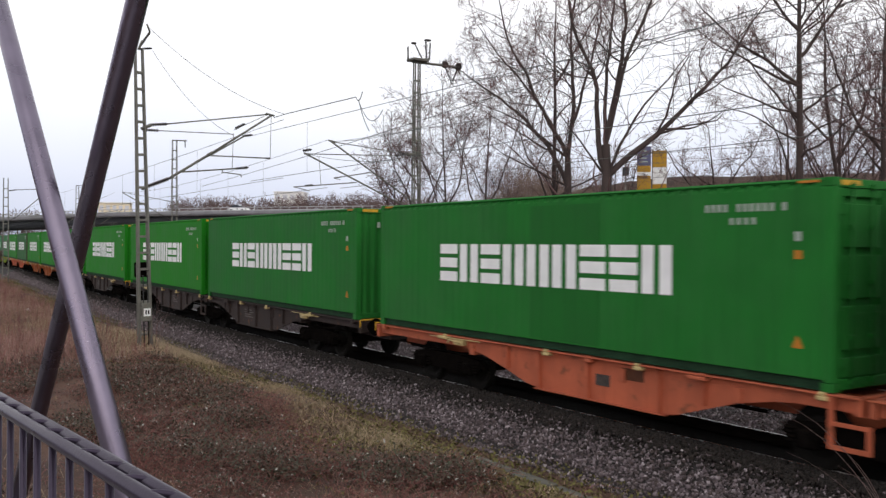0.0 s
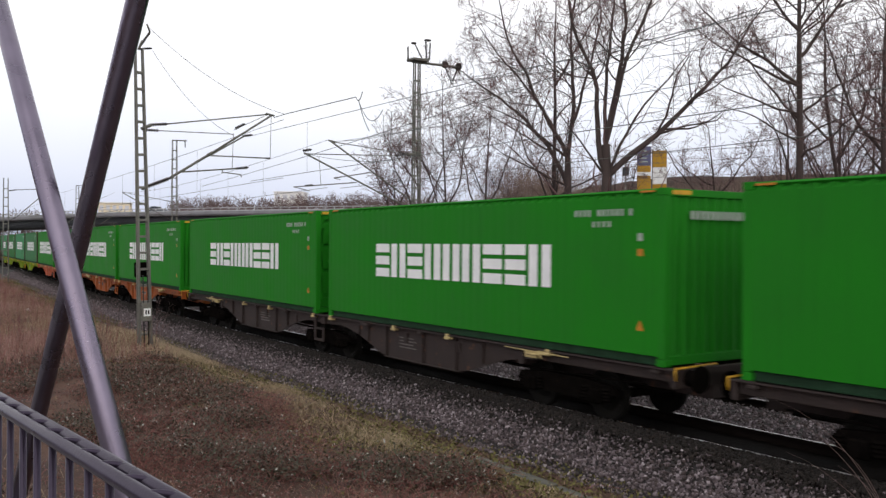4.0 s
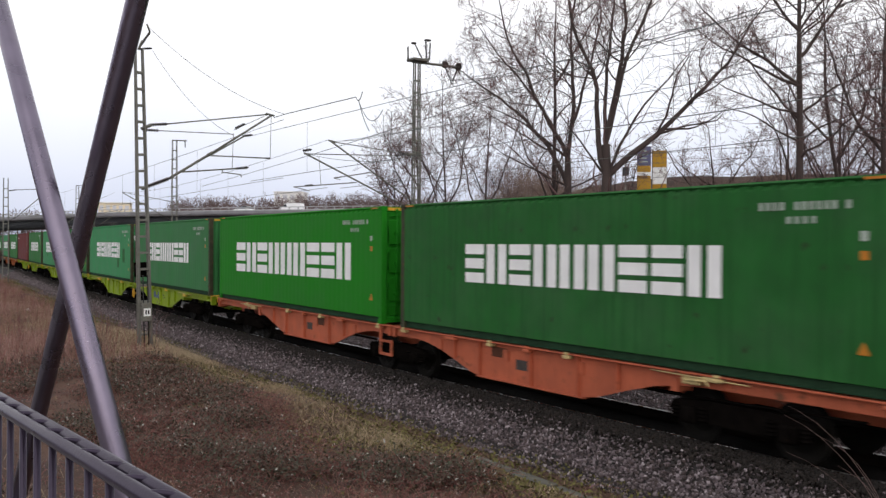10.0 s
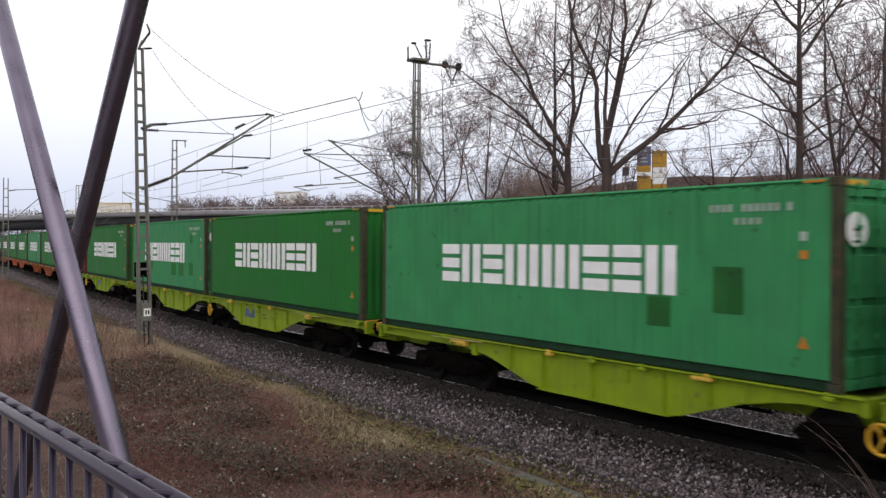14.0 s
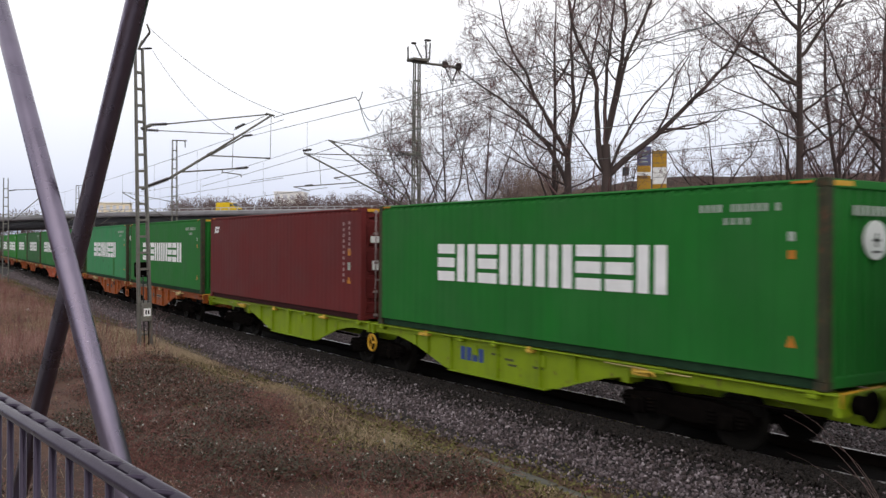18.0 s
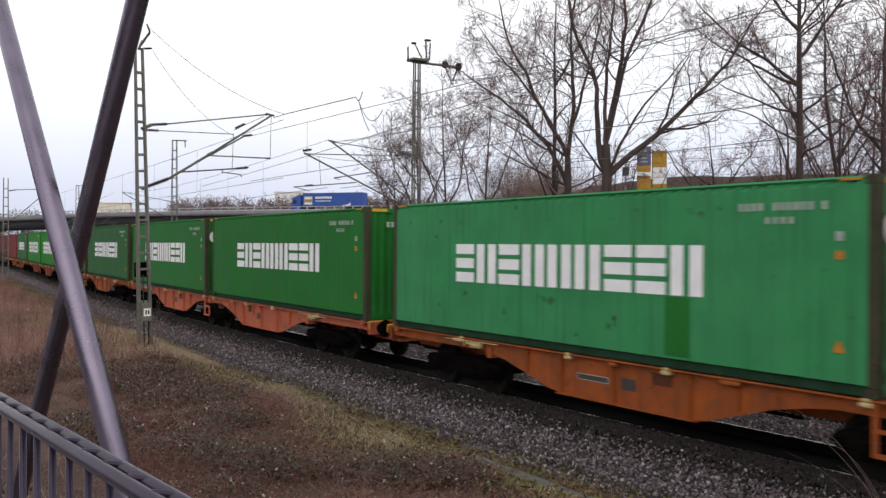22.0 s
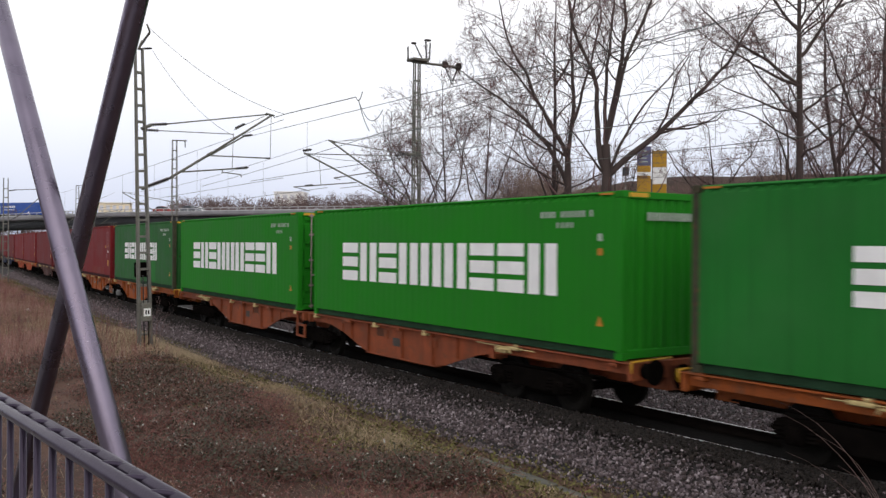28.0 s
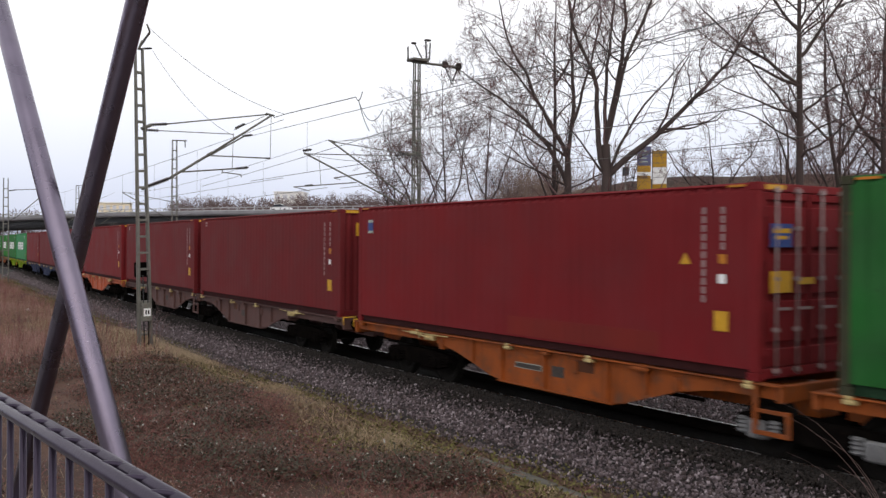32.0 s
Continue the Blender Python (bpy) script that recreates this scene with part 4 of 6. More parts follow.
def near_mast():
    m = mast(-29.0, 8.75, -0.28, 9.3, "grey-green lattice catenary mast in dry grass by the track", 0.37, 0.22, lean=1.5)

    def p(y, z, x=0.0):
        return (x, y - 8.75 + 0.0262 * z, z)
    # bracket at the head
    stick("head_bracket", m, p(8.50, 9.25), p(8.62, 9.55), 0.04)
    insulator(m, p(8.60, 9.45), p(8.86, 9.85), 0.055)
    stick("head_arm", m, p(8.86, 9.83), p(8.76, 10.1), 0.03)
    insulator(m, p(8.55, 9.28), p(8.92, 9.34), 0.045)
    # upper arm over the near track, with its ties
    stick("arm_clamp", m, p(8.60, 6.74), p(8.92, 6.89), 0.055)
    insulator(m, p(8.90, 6.89), p(9.44, 6.95), 0.06)
    stick("top_tie", m, p(9.44, 6.95), p(12.95, 7.48), 0.021)
    stick("tie_plate", m, p(12.85, 7.50), p(13.16, 7.44), 0.035)
    insulator(m, p(8.77, 6.72), p(9.17, 6.72), 0.055)
    stick("stay_wire", m, p(9.17, 6.72), p(11.70, 6.73), 0.014)
    stick("arm_clamp", m, p(8.62, 4.83), p(8.82, 4.93), 0.05)
    insulator(m, p(8.78, 4.91), p(9.50, 5.19), 0.075)
    stick("strut", m, p(9.50, 5.19), p(10.85, 6.02), 0.042)
    stick("strut", m, p(10.85, 6.02), p(13.05, 7.44), 0.034)
    stick("strut_sleeve", m, p(10.78, 5.98), p(10.94, 6.08), 0.055)
    stick("strut_stay", m, p(10.88, 6.00), p(12.13, 6.72), 0.028)
    insulator(m, p(12.02, 6.68), p(12.36, 6.74), 0.05)
    stick("registration_tube", m, p(10.85, 5.98), p(12.95, 5.96), 0.022)
    insulator(m, p(12.86, 5.96), p(13.02, 5.96), 0.04)
    stick("registration_tube", m, p(9.91, 5.41), p(11.85, 5.58), 0.025)
    insulator(m, p(11.82, 5.58), p(12.22, 5.62), 0.055)
    insulator(m, p(11.76, 6.93), p(12.08, 7.10), 0.055)
    stick("stay_wire", m, p(11.70, 6.88), p(12.95, 7.48), 0.010)
    stick("dropper", m, p(13.02, 5.96), p(13.05, 7.44), 0.010)
    stick("dropper", m, p(11.68, 6.76), p(11.64, 5.56), 0.010)
    stick("steady_arm_link", m, p(11.29, 5.54), p(11.29, 5.42), 0.018)
    stick("steady_arm", m, p(11.29, 5.44), p(11.96, 5.37), 0.018)
    stick("steady_arm_end", m, p(11.95, 5.38), p(11.97, 5.28), 0.016)
    # boxes on the mast
    part("number_plate_box", box(0.22, 0.30, -0.16, 0.16, 0.64, 1.22, 0.02), M["galvanised"], m, "pale grey steel box with a small plate")
    part("plate", box(0.30, 0.306, -0.11, 0.11, 0.80, 1.05), M["white_mark"], m)
    part("plate_bars", bars([(-0.06, -0.015, 0.86, 0.99), (0.02, 0.065, 0.86, 0.99)], 0.0), M["black_mark"], m, at=pose(0.308, 0, 0, 0, 0, 90))
    part("switch_box", box(-0.36, -0.14, -0.20, 0.28, 2.02, 2.50, 0.03), M["bogie"], m, "small dark box")
    for y in (-0.08, 0.06):
        part("cable", tube((0.2, y, -0.3), (0.2, y, 2.1), 0.018), M["black_mark"], m)


def far_mast():
    m = mast(-33.0, 21.7, -0.6, 11.15, "tall grey lattice catenary mast behind the second track", 0.36, 0.24)

    def p(y, z, x=0.0):
        return (x, y - 21.7, z)
    def head(y, z, x=0.0):
        return (x, y - 21.7, z - 0.15)
    stick("cross_arm", m, head(21.5, 11.25), head(24.0, 11.30), 0.055)
    for y in (23.2, 23.95):
        part("pulley", add_lathe(bmesh.new(), [(0.16, -0.05), (0.17, 0.0), (0.16, 0.05)], "x", 14, head(y, 11.33)), M["insulator"], m)
    insulator(m, head(23.2, 11.25), head(23.55, 10.62), 0.05)
    insulator(m, head(23.9, 11.25), head(23.62, 10.62), 0.05)
    stick("yoke", m, head(23.5, 10.6), head(23.66, 10.5), 0.03)
    part("head_plate", box(-0.3, 0.3, -0.35, 0.45, 11.13, 11.24, 0.02), M["galvanised"], m)
    stick("horn", m, head(21.2, 11.25), head(21.25, 11.9), 0.02)
    insulator(m, head(21.25, 11.35), head(21.22, 11.85), 0.05)
    stick("horn", m, head(22.0, 11.40), head(21.55, 12.10), 0.03)
    part("horn_cap", box(-0.1, 0.1, -0.26, -0.08, 11.88, 11.95, 0.02), M["insulator"], m)
    insulator(m, head(22.2, 11.5), head(22.16, 12.24), 0.05)
    insulator(m, head(22.36, 11.5), head(22.40, 12.2), 0.045)
    stick("horn_link", m, head(21.9, 11.42), head(22.4, 11.48), 0.03)
    part("horn_cap", box(-0.1, 0.1, 0.42, 0.70, 12.10, 12.17, 0.02), M["insulator"], m)
    # arms over the second track
    stick("arm_clamp", m, p(21.1, 7.04), p(22.0, 7.08), 0.05)
    insulator(m, p(20.60, 6.94), p(21.18, 7.03), 0.055)
    stick("top_tie", m, p(20.62, 6.95), p(16.38, 6.76), 0.020)
    insulator(m, p(20.75, 7.10), p(21.35, 7.08), 0.05)
    stick("top_tie", m, p(20.75, 7.10), p(17.50, 7.34), 0.020)
    stick("tie_plate", m, p(17.38, 7.38), p(17.72, 7.32), 0.04)
    stick("tie_plate", m, p(16.28, 6.78), p(16.56, 6.72), 0.04)
    stick("strut", m, p(21.50, 5.02), p(17.50, 7.34), 0.036)
    stick("strut", m, p(21.50, 4.64), p(16.38, 6.75), 0.036)
    stick("registration_tube", m, p(19.55, 6.19), p(17.66, 5.85), 0.022)
    stick("steady_arm", m, p(17.64, 5.84), p(17.95, 5.80), 0.016)
    stick("registration_tube", m, p(18.72, 5.71), p(15.83, 5.40), 0.022)
    insulator(m, p(16.35, 5.47), p(16.70, 5.51), 0.05)
    stick("steady_arm", m, p(15.85, 5.40), p(16.55, 5.27), 0.018)
    stick("dropper", m, p(16.95, 6.70), p(17.05, 5.55), 0.010)
    insulator(m, p(16.25, 6.88), p(16.62, 6.95), 0.06)


near_mast()
far_mast()


def simple_arm(m, sy, z_top=7.4, reach=3.6, up=0.0):
    """A plain arm towards the track; sy: the way to it."""
    insulator(m, (0, sy * 0.2, 6.7 + up), (0, sy * 0.9, 6.82 + up), 0.05 + 0.02 * up)
    stick("top_tie", m, (0, sy * 0.9, 6.82 + up), (0, sy * reach, z_top + 0.6 * up), 0.024 + 0.01 * up)
    z_top += 0.6 * up
    insulator(m, (0, sy * 0.2, 5.0), (0, sy * 1.0, 5.5), 0.06)
    stick("strut", m, (0, sy * 1.0, 5.5), (0, sy * reach, z_top - 0.05), 0.036)
    stick("registration_tube", m, (0, sy * 1.1, 5.6), (0, sy * (reach - 0.6), 5.65), 0.026)
    stick("steady_arm", m, (0, sy * (reach - 1.6), 5.42), (0, sy * (reach - 0.1), 5.36), 0.018)


def line_masts():
    for s, lat, z1 in ((-90.0, 3.75, 8.95), (-152.0, 3.75, 9.2), (30.0, 4.0, 9.2)):
        x, y, h = on_track(s, lat)
        m = mast(float(x), float(y), -0.5, z1, "distant lattice catenary mast beside the track", 0.5, 0.36, 0.8)
        simple_arm(m, 1, 7.45, 3.7, 1.1 if s == -90.0 else 0.0)
    for s, lat, z1 in ((-78.6, -8.75, 12.1), (-140.0, -8.75, 11.5), (26.0, -8.8, 11.3)):
        x, y, h = on_track(s, lat)
        m = mast(float(x), float(y), -0.5, z1, "lattice catenary mast beyond the second track", 0.5, 0.36, 0.8)
        simple_arm(m, -1, 7.4, 4.4)
        stick("cross_arm", m, (0, -0.1, z1 - 0.05), (0, 1.1, z1), 0.05)
        insulator(m, (0, 0.9, z1), (0, 0.95, z1 - 0.6), 0.06)
    for px, py in ((-128.0, 14.0), (-150.0, 31.0), (-118.0, 29.0)):
        m = mast(px, py, -0.5, 9.0, "far lattice catenary mast near the road bridge", 0.5, 0.36, 1.0)
        simple_arm(m, 1, 7.4, 3.6)


line_masts()


def wire(name, parent, pts, r):
    p = np.array(pts, float)
    return part(name, strands(name, p[:-1], p[1:], np.full(len(p) - 1, r), np.full(len(p) - 1, r), 5), M["wire"], parent)


def overhead_line(lat, posts, label, stagger, height=7.45, slack=0.35, contact=5.42):
    top = empty("overhead_line")
    tagged(top, label, "overhead line", kind="structure")
    for a, b in zip(posts, posts[1:]):
        n = 24
        mess, cont = [], []
        for i in range(n + 1):
            k = i / n
            s = a + (b - a) * k
            off = stagger * math.cos(math.pi * k)
            x, y, h = on_track(s, lat + off)
            sag = 4 * k * (1 - k)
            mess.append((float(x), float(y), height - slack * sag))
            cont.append((float(x), float(y), contact - 0.03 * sag))
        wire("messenger_wire", top, mess, 0.0095)
        wire("contact_wire", top, cont, 0.0095)
        for i in range(2, n - 1, 3):
            wire("dropper", top, [mess[i], cont[i]], 0.005)


overhead_line(0.0, [-210.0, -152.0, -90.0, -29.0], "thin overhead wires above the near track", 0.3)
overhead_line(0.0, [-31.0, 30.0], "thin overhead wires above the near track by the footbridge", 0.15, 7.05, 0.22, 5.40)
overhead_line(SECOND_TRACK, [-200.0, -140.0, -78.6, -33.0, 26.0], "thin overhead wires above the second track", -0.3, 7.35, 0.5)


def feeder_wires():
    top = empty("feeder_wires")
    tagged(top, "slack feeder wires and loops between the masts", "wire", kind="structure")

    def hang(a, b, sag, r=0.012, n=18, name="feeder_wire"):
        a, b = Vector(a), Vector(b)
        pts = []
        for i in range(n + 1):
            k = i / n
            q = a.lerp(b, k)
            q.z -= sag * 4 * k * (1 - k)
            pts.append(tuple(q))
        wire(name, top, pts, r)
    hang((-29.0, 8.80, 10.02), (-27.3, 12.75, 7.38), 0.36, 0.0075)
    hang((-29.0, 8.90, 9.34), (-29.0, 11.68, 6.76), 0.38, 0.0065)
    # the anchored span above the near track, its end fittings and jumper loops
    hang((-28.8, 13.05, 7.46), (-27.3, 12.75, 7.38), 0.0, 0.012)
    hang((-27.3, 12.75, 7.38), (-22.2, 12.55, 7.26), 0.0, 0.014)
    hang((-22.2, 12.55, 7.26), (-21.75, 12.5, 7.34), 0.16, 0.013, name="loop")
    hang((-21.95, 12.5, 7.12), (-20.65, 12.5, 6.72), 0.42, 0.010, name="loop")
    hang((-21.95, 12.5, 7.12), (-21.35, 12.5, 6.22), 0.10, 0.012, name="loop")
    hang((-20.2, 12.5, 6.6), (-20.3, 12.5, 5.42), 0.05, 0.009, name="loop")
    hang((-20.0, 12.6, 6.1), (-19.9, 12.6, 5.42), 0.05, 0.009, name="loop")
    hang((-38.5, 14.05, 5.62), (-9.0, 12.45, 6.95), 0.12, 0.0095)
    # feeders along the far masts' heads
    hang((-33.0, 23.55, 10.5), (22.0, 23.5, 11.0), 0.85, 0.0105)
    hang((-33.0, 23.65, 10.5), (22.0, 23.7, 11.2), 1.55, 0.0105)
    hang((-33.0, 17.5, 7.34), (-20.5, 15.4, 6.9), 0.2, 0.009)
    hang((-33.0, 16.4, 6.76), (-24.0, 16.0, 5.9), 0.2, 0.009)
    for k, z in enumerate((8.4, 8.0, 7.2)):
        hang((-60.0, 46.0 + 3 * k, z + 1.6), (10.0, 52.0 + 3 * k, z + 2.0), 0.8, 0.015)


feeder_wires()


# ---- road bridge and what drives on it ----
ROAD_A, ROAD_U = Vector((-202.0, 51.6, 0)), Vector((0.8211, 0.5708, 0)).normalized()
ROAD_N = Vector((-ROAD_U.y, ROAD_U.x, 0))
M["guard"] = material("grey_guard_rail", (0.42, 0.42, 0.43), 0.6, var=0.15, scale=1.0)
M["fascia"] = material("bridge_edge_concrete", (0.20, 0.195, 0.21), 0.85, var=0.2, scale=0.4, streak=0.4)
M["asphalt"] = material("asphalt", (0.05, 0.05, 0.052), 0.9, var=0.2, scale=0.5)
# Far walls and roofs: tone raised to carry the haze of distance.
M["facade"] = material("hazy_pale_facade", (0.86, 0.84, 0.82), 0.85, var=0.12, scale=0.3)
M["cream"] = material("cream_rendered_facade", (0.78, 0.68, 0.50), 0.85, var=0.12, scale=0.3)
M["glass_dark"] = material("dark_window_glass", (0.03, 0.035, 0.045), 0.12, var=0.1, bump=0)
# Far panes are coloured pale for haze, unlike the dark vehicle glass.
M["glass_pale"] = material("hazy_pale_window", (0.62, 0.62, 0.66), 0.4, var=0.1, bump=0)
M["car_white"] = material("white_car_paint", (0.88, 0.88, 0.89), 0.25, var=0.04, bump=0)
M["car_red"] = material("red_car_paint", (0.30, 0.02, 0.02), 0.25, var=0.05, bump=0)
M["car_grey"] = material("grey_car_paint", (0.16, 0.17, 0.19), 0.25, var=0.05, bump=0)
M["van_yellow"] = material("yellow_van_paint", (0.70, 0.47, 0.01), 0.3, var=0.05, bump=0)
M["truck_blue"] = material("blue_truck_tarpaulin", (0.035, 0.085, 0.32), 0.55, var=0.15, scale=1.2, bump=0.05)
M["rubber"] = material("tyre_rubber", (0.02, 0.02, 0.02), 0.9, var=0.2)
ROAD_Z = 9.72


def road_top(a):
    return float(np.interp(a, [-700, -120, -60, -28, 0, 31, 57, 90], [ROAD_Z - 2.6, ROAD_Z - 2.6, ROAD_Z - 1.9, ROAD_Z - 1.1, ROAD_Z - 0.28, ROAD_Z - 0.06, ROAD_Z, ROAD_Z]))


def road_point(a, off, z=0.0):
    p = ROAD_A + ROAD_U * a + ROAD_N * off
    return Vector((p.x, p.y, road_top(a) + z))


def build_road_bridge():
    top = empty("road_bridge")
    tagged(top, "long grey road bridge with a grey guard rail", "bridge", kind="structure")
    stations = [-700, -300, -120, -90, -60, -44, -28, -14, 0, 15, 31, 44, 57, 74, 90, 140, 300, 700]

    def strip(name, section, mat, label=""):
        V, k = [], len(section)
        for a in stations:
            V += [tuple(road_point(a, o, z)) for o, z in section]
        F = []
        for i in range(len(stations) - 1):
            for j in range(k):
                j2 = (j + 1) % k
                F.append((i * k + j, i * k + j2, (i + 1) * k + j2, (i + 1) * k + j))
        me = array_mesh(name, np.array(V), np.array(F))
        part(name, me, mat, top, label)
    strip("carriageway", [(0.4, 0.0), (11.6, 0.0), (11.6, -0.30), (0.4, -0.30)], M["asphalt"])
    strip("near_edge", [(-0.3, 0.12), (0.4, 0.12), (0.4, -0.85), (-0.3, -0.75)], M["fascia"])
    strip("far_edge", [(11.6, 0.12), (12.3, 0.12), (12.3, -0.8), (11.6, -0.85)], M["fascia"])
    strip("girder", [(0.9, -0.30), (11.1, -0.30), (10.6, -2.55), (1.4, -2.55)], M["bridge_dark"])
    for a in (-62, -40, 12, 40, 68, 96):
        for off in (3.2, 8.8):
            p = road_point(a, off)
            part("pier", tube((p.x, p.y, -0.8), (p.x, p.y, p.z - 2.4), 0.55, sides=14), M["concrete"], top)
    rail = empty("guard_rail")
    tagged(rail, "grey steel guard rail along the road bridge", "guard rail", kind="structure")
    for off in (0.0, 12.0):
        for a in range(-90, 132, 2):
            p, q = road_point(a, off), road_point(a + 2, off)
            d = (q - p)
            bm = bmesh.new()
            add_tube(bm, p + Vector((0, 0, 0.10)), p + Vector((0, 0, 0.82)), 0.13, sides=4)
            part("rail_post", bm, M["guard"], rail)
        for z in (0.80, 0.22):
            pts = [tuple(road_point(a, off, z)) for a in range(-130, 180, 10)]
            p = np.array(pts)
            part("top_bar", strands("top_bar", p[:-1], p[1:], np.full(len(p) - 1, 0.075), np.full(len(p) - 1, 0.075), 4), M["guard"], rail)


build_road_bridge()


def wheel_part(parent, x, y, r):
    w = part("wheel", add_lathe(bmesh.new(), [(r * 0.55, y - 0.1), (r, y - 0.1), (r, y + 0.1), (r * 0.55, y + 0.1)], "y", 16, (x, 0, r)), M["rubber"], parent)
    part("rim", add_lathe(bmesh.new(), [(r * 0.5, y - 0.108), (r * 0.55, y + 0.108)], "y", 12, (x, 0, r)), M["galvanised"], w)


def van(paint, label, length=4.9, height=1.95, width=1.9):
    """A panel van, nose towards +x."""
    top = empty("van")
    tagged(top, label, "van")
    h = length / 2
    out = [(-h, 0.35), (-h, height * 0.72), (-h + 0.12, height - 0.05), (-h + 0.35, height), (h - 1.75, height), (h - 1.45, height - 0.06), (h - 0.78, 1.15), (h - 0.12, 0.95), (h, 0.75), (h, 0.35)]
    bm = prism(out, -width / 2, width / 2)
    bmesh.ops.bevel(bm, geom=[e for e in bm.edges if abs(e.verts[0].co.y) == abs(e.verts[1].co.y) and e.verts[0].co.y == e.verts[1].co.y], offset=0.06, segments=2, affect="EDGES")
    part("body", bm, M[paint], top)
    for sy in (-1, 1):
        y0, y1 = sorted((sy * (width / 2 - 0.01), sy * (width / 2 + 0.006)))
        part("side_window", prism([(h - 1.78, 1.2), (h - 1.70, height - 0.22), (h - 1.42, height - 0.26), (h - 0.92, 1.2)], y0, y1), M["glass_dark"], top)
        for x in (-h + 0.95, h - 0.9):
            wheel_part(top, x, sy * (width / 2 - 0.12), 0.33)
    part("windscreen", prism([(h - 1.43, height - 0.12), (h - 0.80, 1.16), (h - 0.765, 1.16), (h - 1.39, height - 0.12)], -width / 2 + 0.12, width / 2 - 0.12), M["glass_dark"], top)
    part("bumper", box(h - 0.08, h + 0.06, -width / 2 + 0.05, width / 2 - 0.05, 0.32, 0.58, 0.03), M["rubber"], top)
    return top


def car(paint, label):
    top = empty("car")
    tagged(top, label, "car")
    lower = [(-2.1, 0.3), (-2.15, 0.75), (-1.9, 0.92), (-1.2, 0.96), (1.0, 0.92), (1.95, 0.78), (2.12, 0.6), (2.1, 0.3)]
    upper = [(-1.75, 0.92), (-1.25, 1.40), (-0.7, 1.48), (0.25, 1.46), (1.0, 0.92)]
    part("body", prism(lower, -0.87, 0.87), M[paint], top)
    part("roof", prism([(-1.3, 1.36), (-1.2, 1.44), (-0.7, 1.50), (0.25, 1.48), (0.36, 1.38)], -0.66, 0.66), M[paint], top)
    part("windows", prism(upper, -0.7, 0.7), M["glass_dark"], top)
    for sy in (-1, 1):
        for x in (-1.3, 1.3):
            wheel_part(top, x, sy * 0.78, 0.31)
    return top


def truck():
    """An articulated lorry, cab towards -x."""
    top = empty("truck")
    tagged(top, "blue articulated truck with pale marks on its side", "truck")
    t = part("trailer", box(-6.0, 7.6, -1.27, 1.27, 1.10, 3.95, 0.05), M["truck_blue"], top)
    part("trailer_frame", box(-5.8, 7.5, -1.1, 1.1, 0.85, 1.10), M["rubber"], top)
    part("side_guard", box(-2.2, 4.0, -1.24, -1.20, 0.5, 1.0), M["galvanised"], top)
    part("picture_panel", bars([(-5.6, -3.7, 1.5, 3.3)], -1.272), M["grey_mark"], t)
    for k in range(3):
        part("panel_stripe", bars([(-5.5, -3.8, 1.65 + 0.55 * k, 1.95 + 0.55 * k)], -1.277), M["orange_mark"] if k == 1 else M["white_mark"], t)
    for i in range(7):
        part("side_mark", bars([(-3.0 + 0.55 * i, -2.6 + 0.55 * i, 2.75, 3.2)], -1.272), M["white_mark"], t)
    part("side_mark", bars([(-3.0, 0.6, 2.2, 2.35)], -1.272), M["white_mark"], t)
    part("side_mark", prism([(3.0, 1.3), (5.0, 1.3), (5.0, 2.0), (4.6, 1.6)], -1.276, -1.272), M["white_mark"], t)
    part("cab", prism([(-8.6, 0.5), (-8.65, 1.5), (-8.45, 2.9), (-7.9, 3.2), (-6.5, 3.55), (-6.4, 3.5), (-6.4, 0.5)], -1.22, 1.22), M["truck_blue"], top)
    part("windscreen", prism([(-8.66, 1.75), (-8.50, 2.75), (-8.44, 2.75), (-8.60, 1.75)], -1.1, 1.1), M["glass_dark"], top)
    for sy in (-1, 1):
        y0, y1 = sorted((sy * 1.215, sy * 1.23))
        part("side_window", prism([(-8.35, 1.8), (-8.25, 2.6), (-7.4, 2.6), (-7.4, 1.8)], y0, y1), M["glass_dark"], top)
        for x in (-7.7, -4.2, 3.6, 4.9, 6.2):
            wheel_part(top, x, sy * 1.08, 0.5)
    return top


VEHICLES = [
    (car("car_white", "white people carrier on the road bridge"), 3.2, 32.3, 18.3, 0.0),
    (van("car_white", "white delivery van on the road bridge", 5.0, 1.95), 8.6, 56.0, -14.3, 9.0),
    (van("van_yellow", "yellow panel van with dark windows on the road bridge", 5.2, 2.0), 3.2, 47.1, 17.2, 19.0),
    (truck(), 8.6, 37.0, -13.9, 23.0),
    (car("car_red", "red car on the road bridge"), 3.2, 35.1, 21.6, 29.0),
    (car("car_grey", "grey car on the road bridge"), 3.2, 42.0, 21.6, 29.0),
    (car("car_white", "white car on the road bridge"), 3.2, 35.1, 14.5, 31.5),
    (car("car_white", "white car on the road bridge"), 8.6, 26.3, -17.0, 27.5),
    (car("car_grey", "grey car on the road bridge"), 3.2, 51.9, 20.0, 6.0),
    (car("car_white", "white car on the road bridge"), 8.6, 44.0, -13.9, 9.0),
]


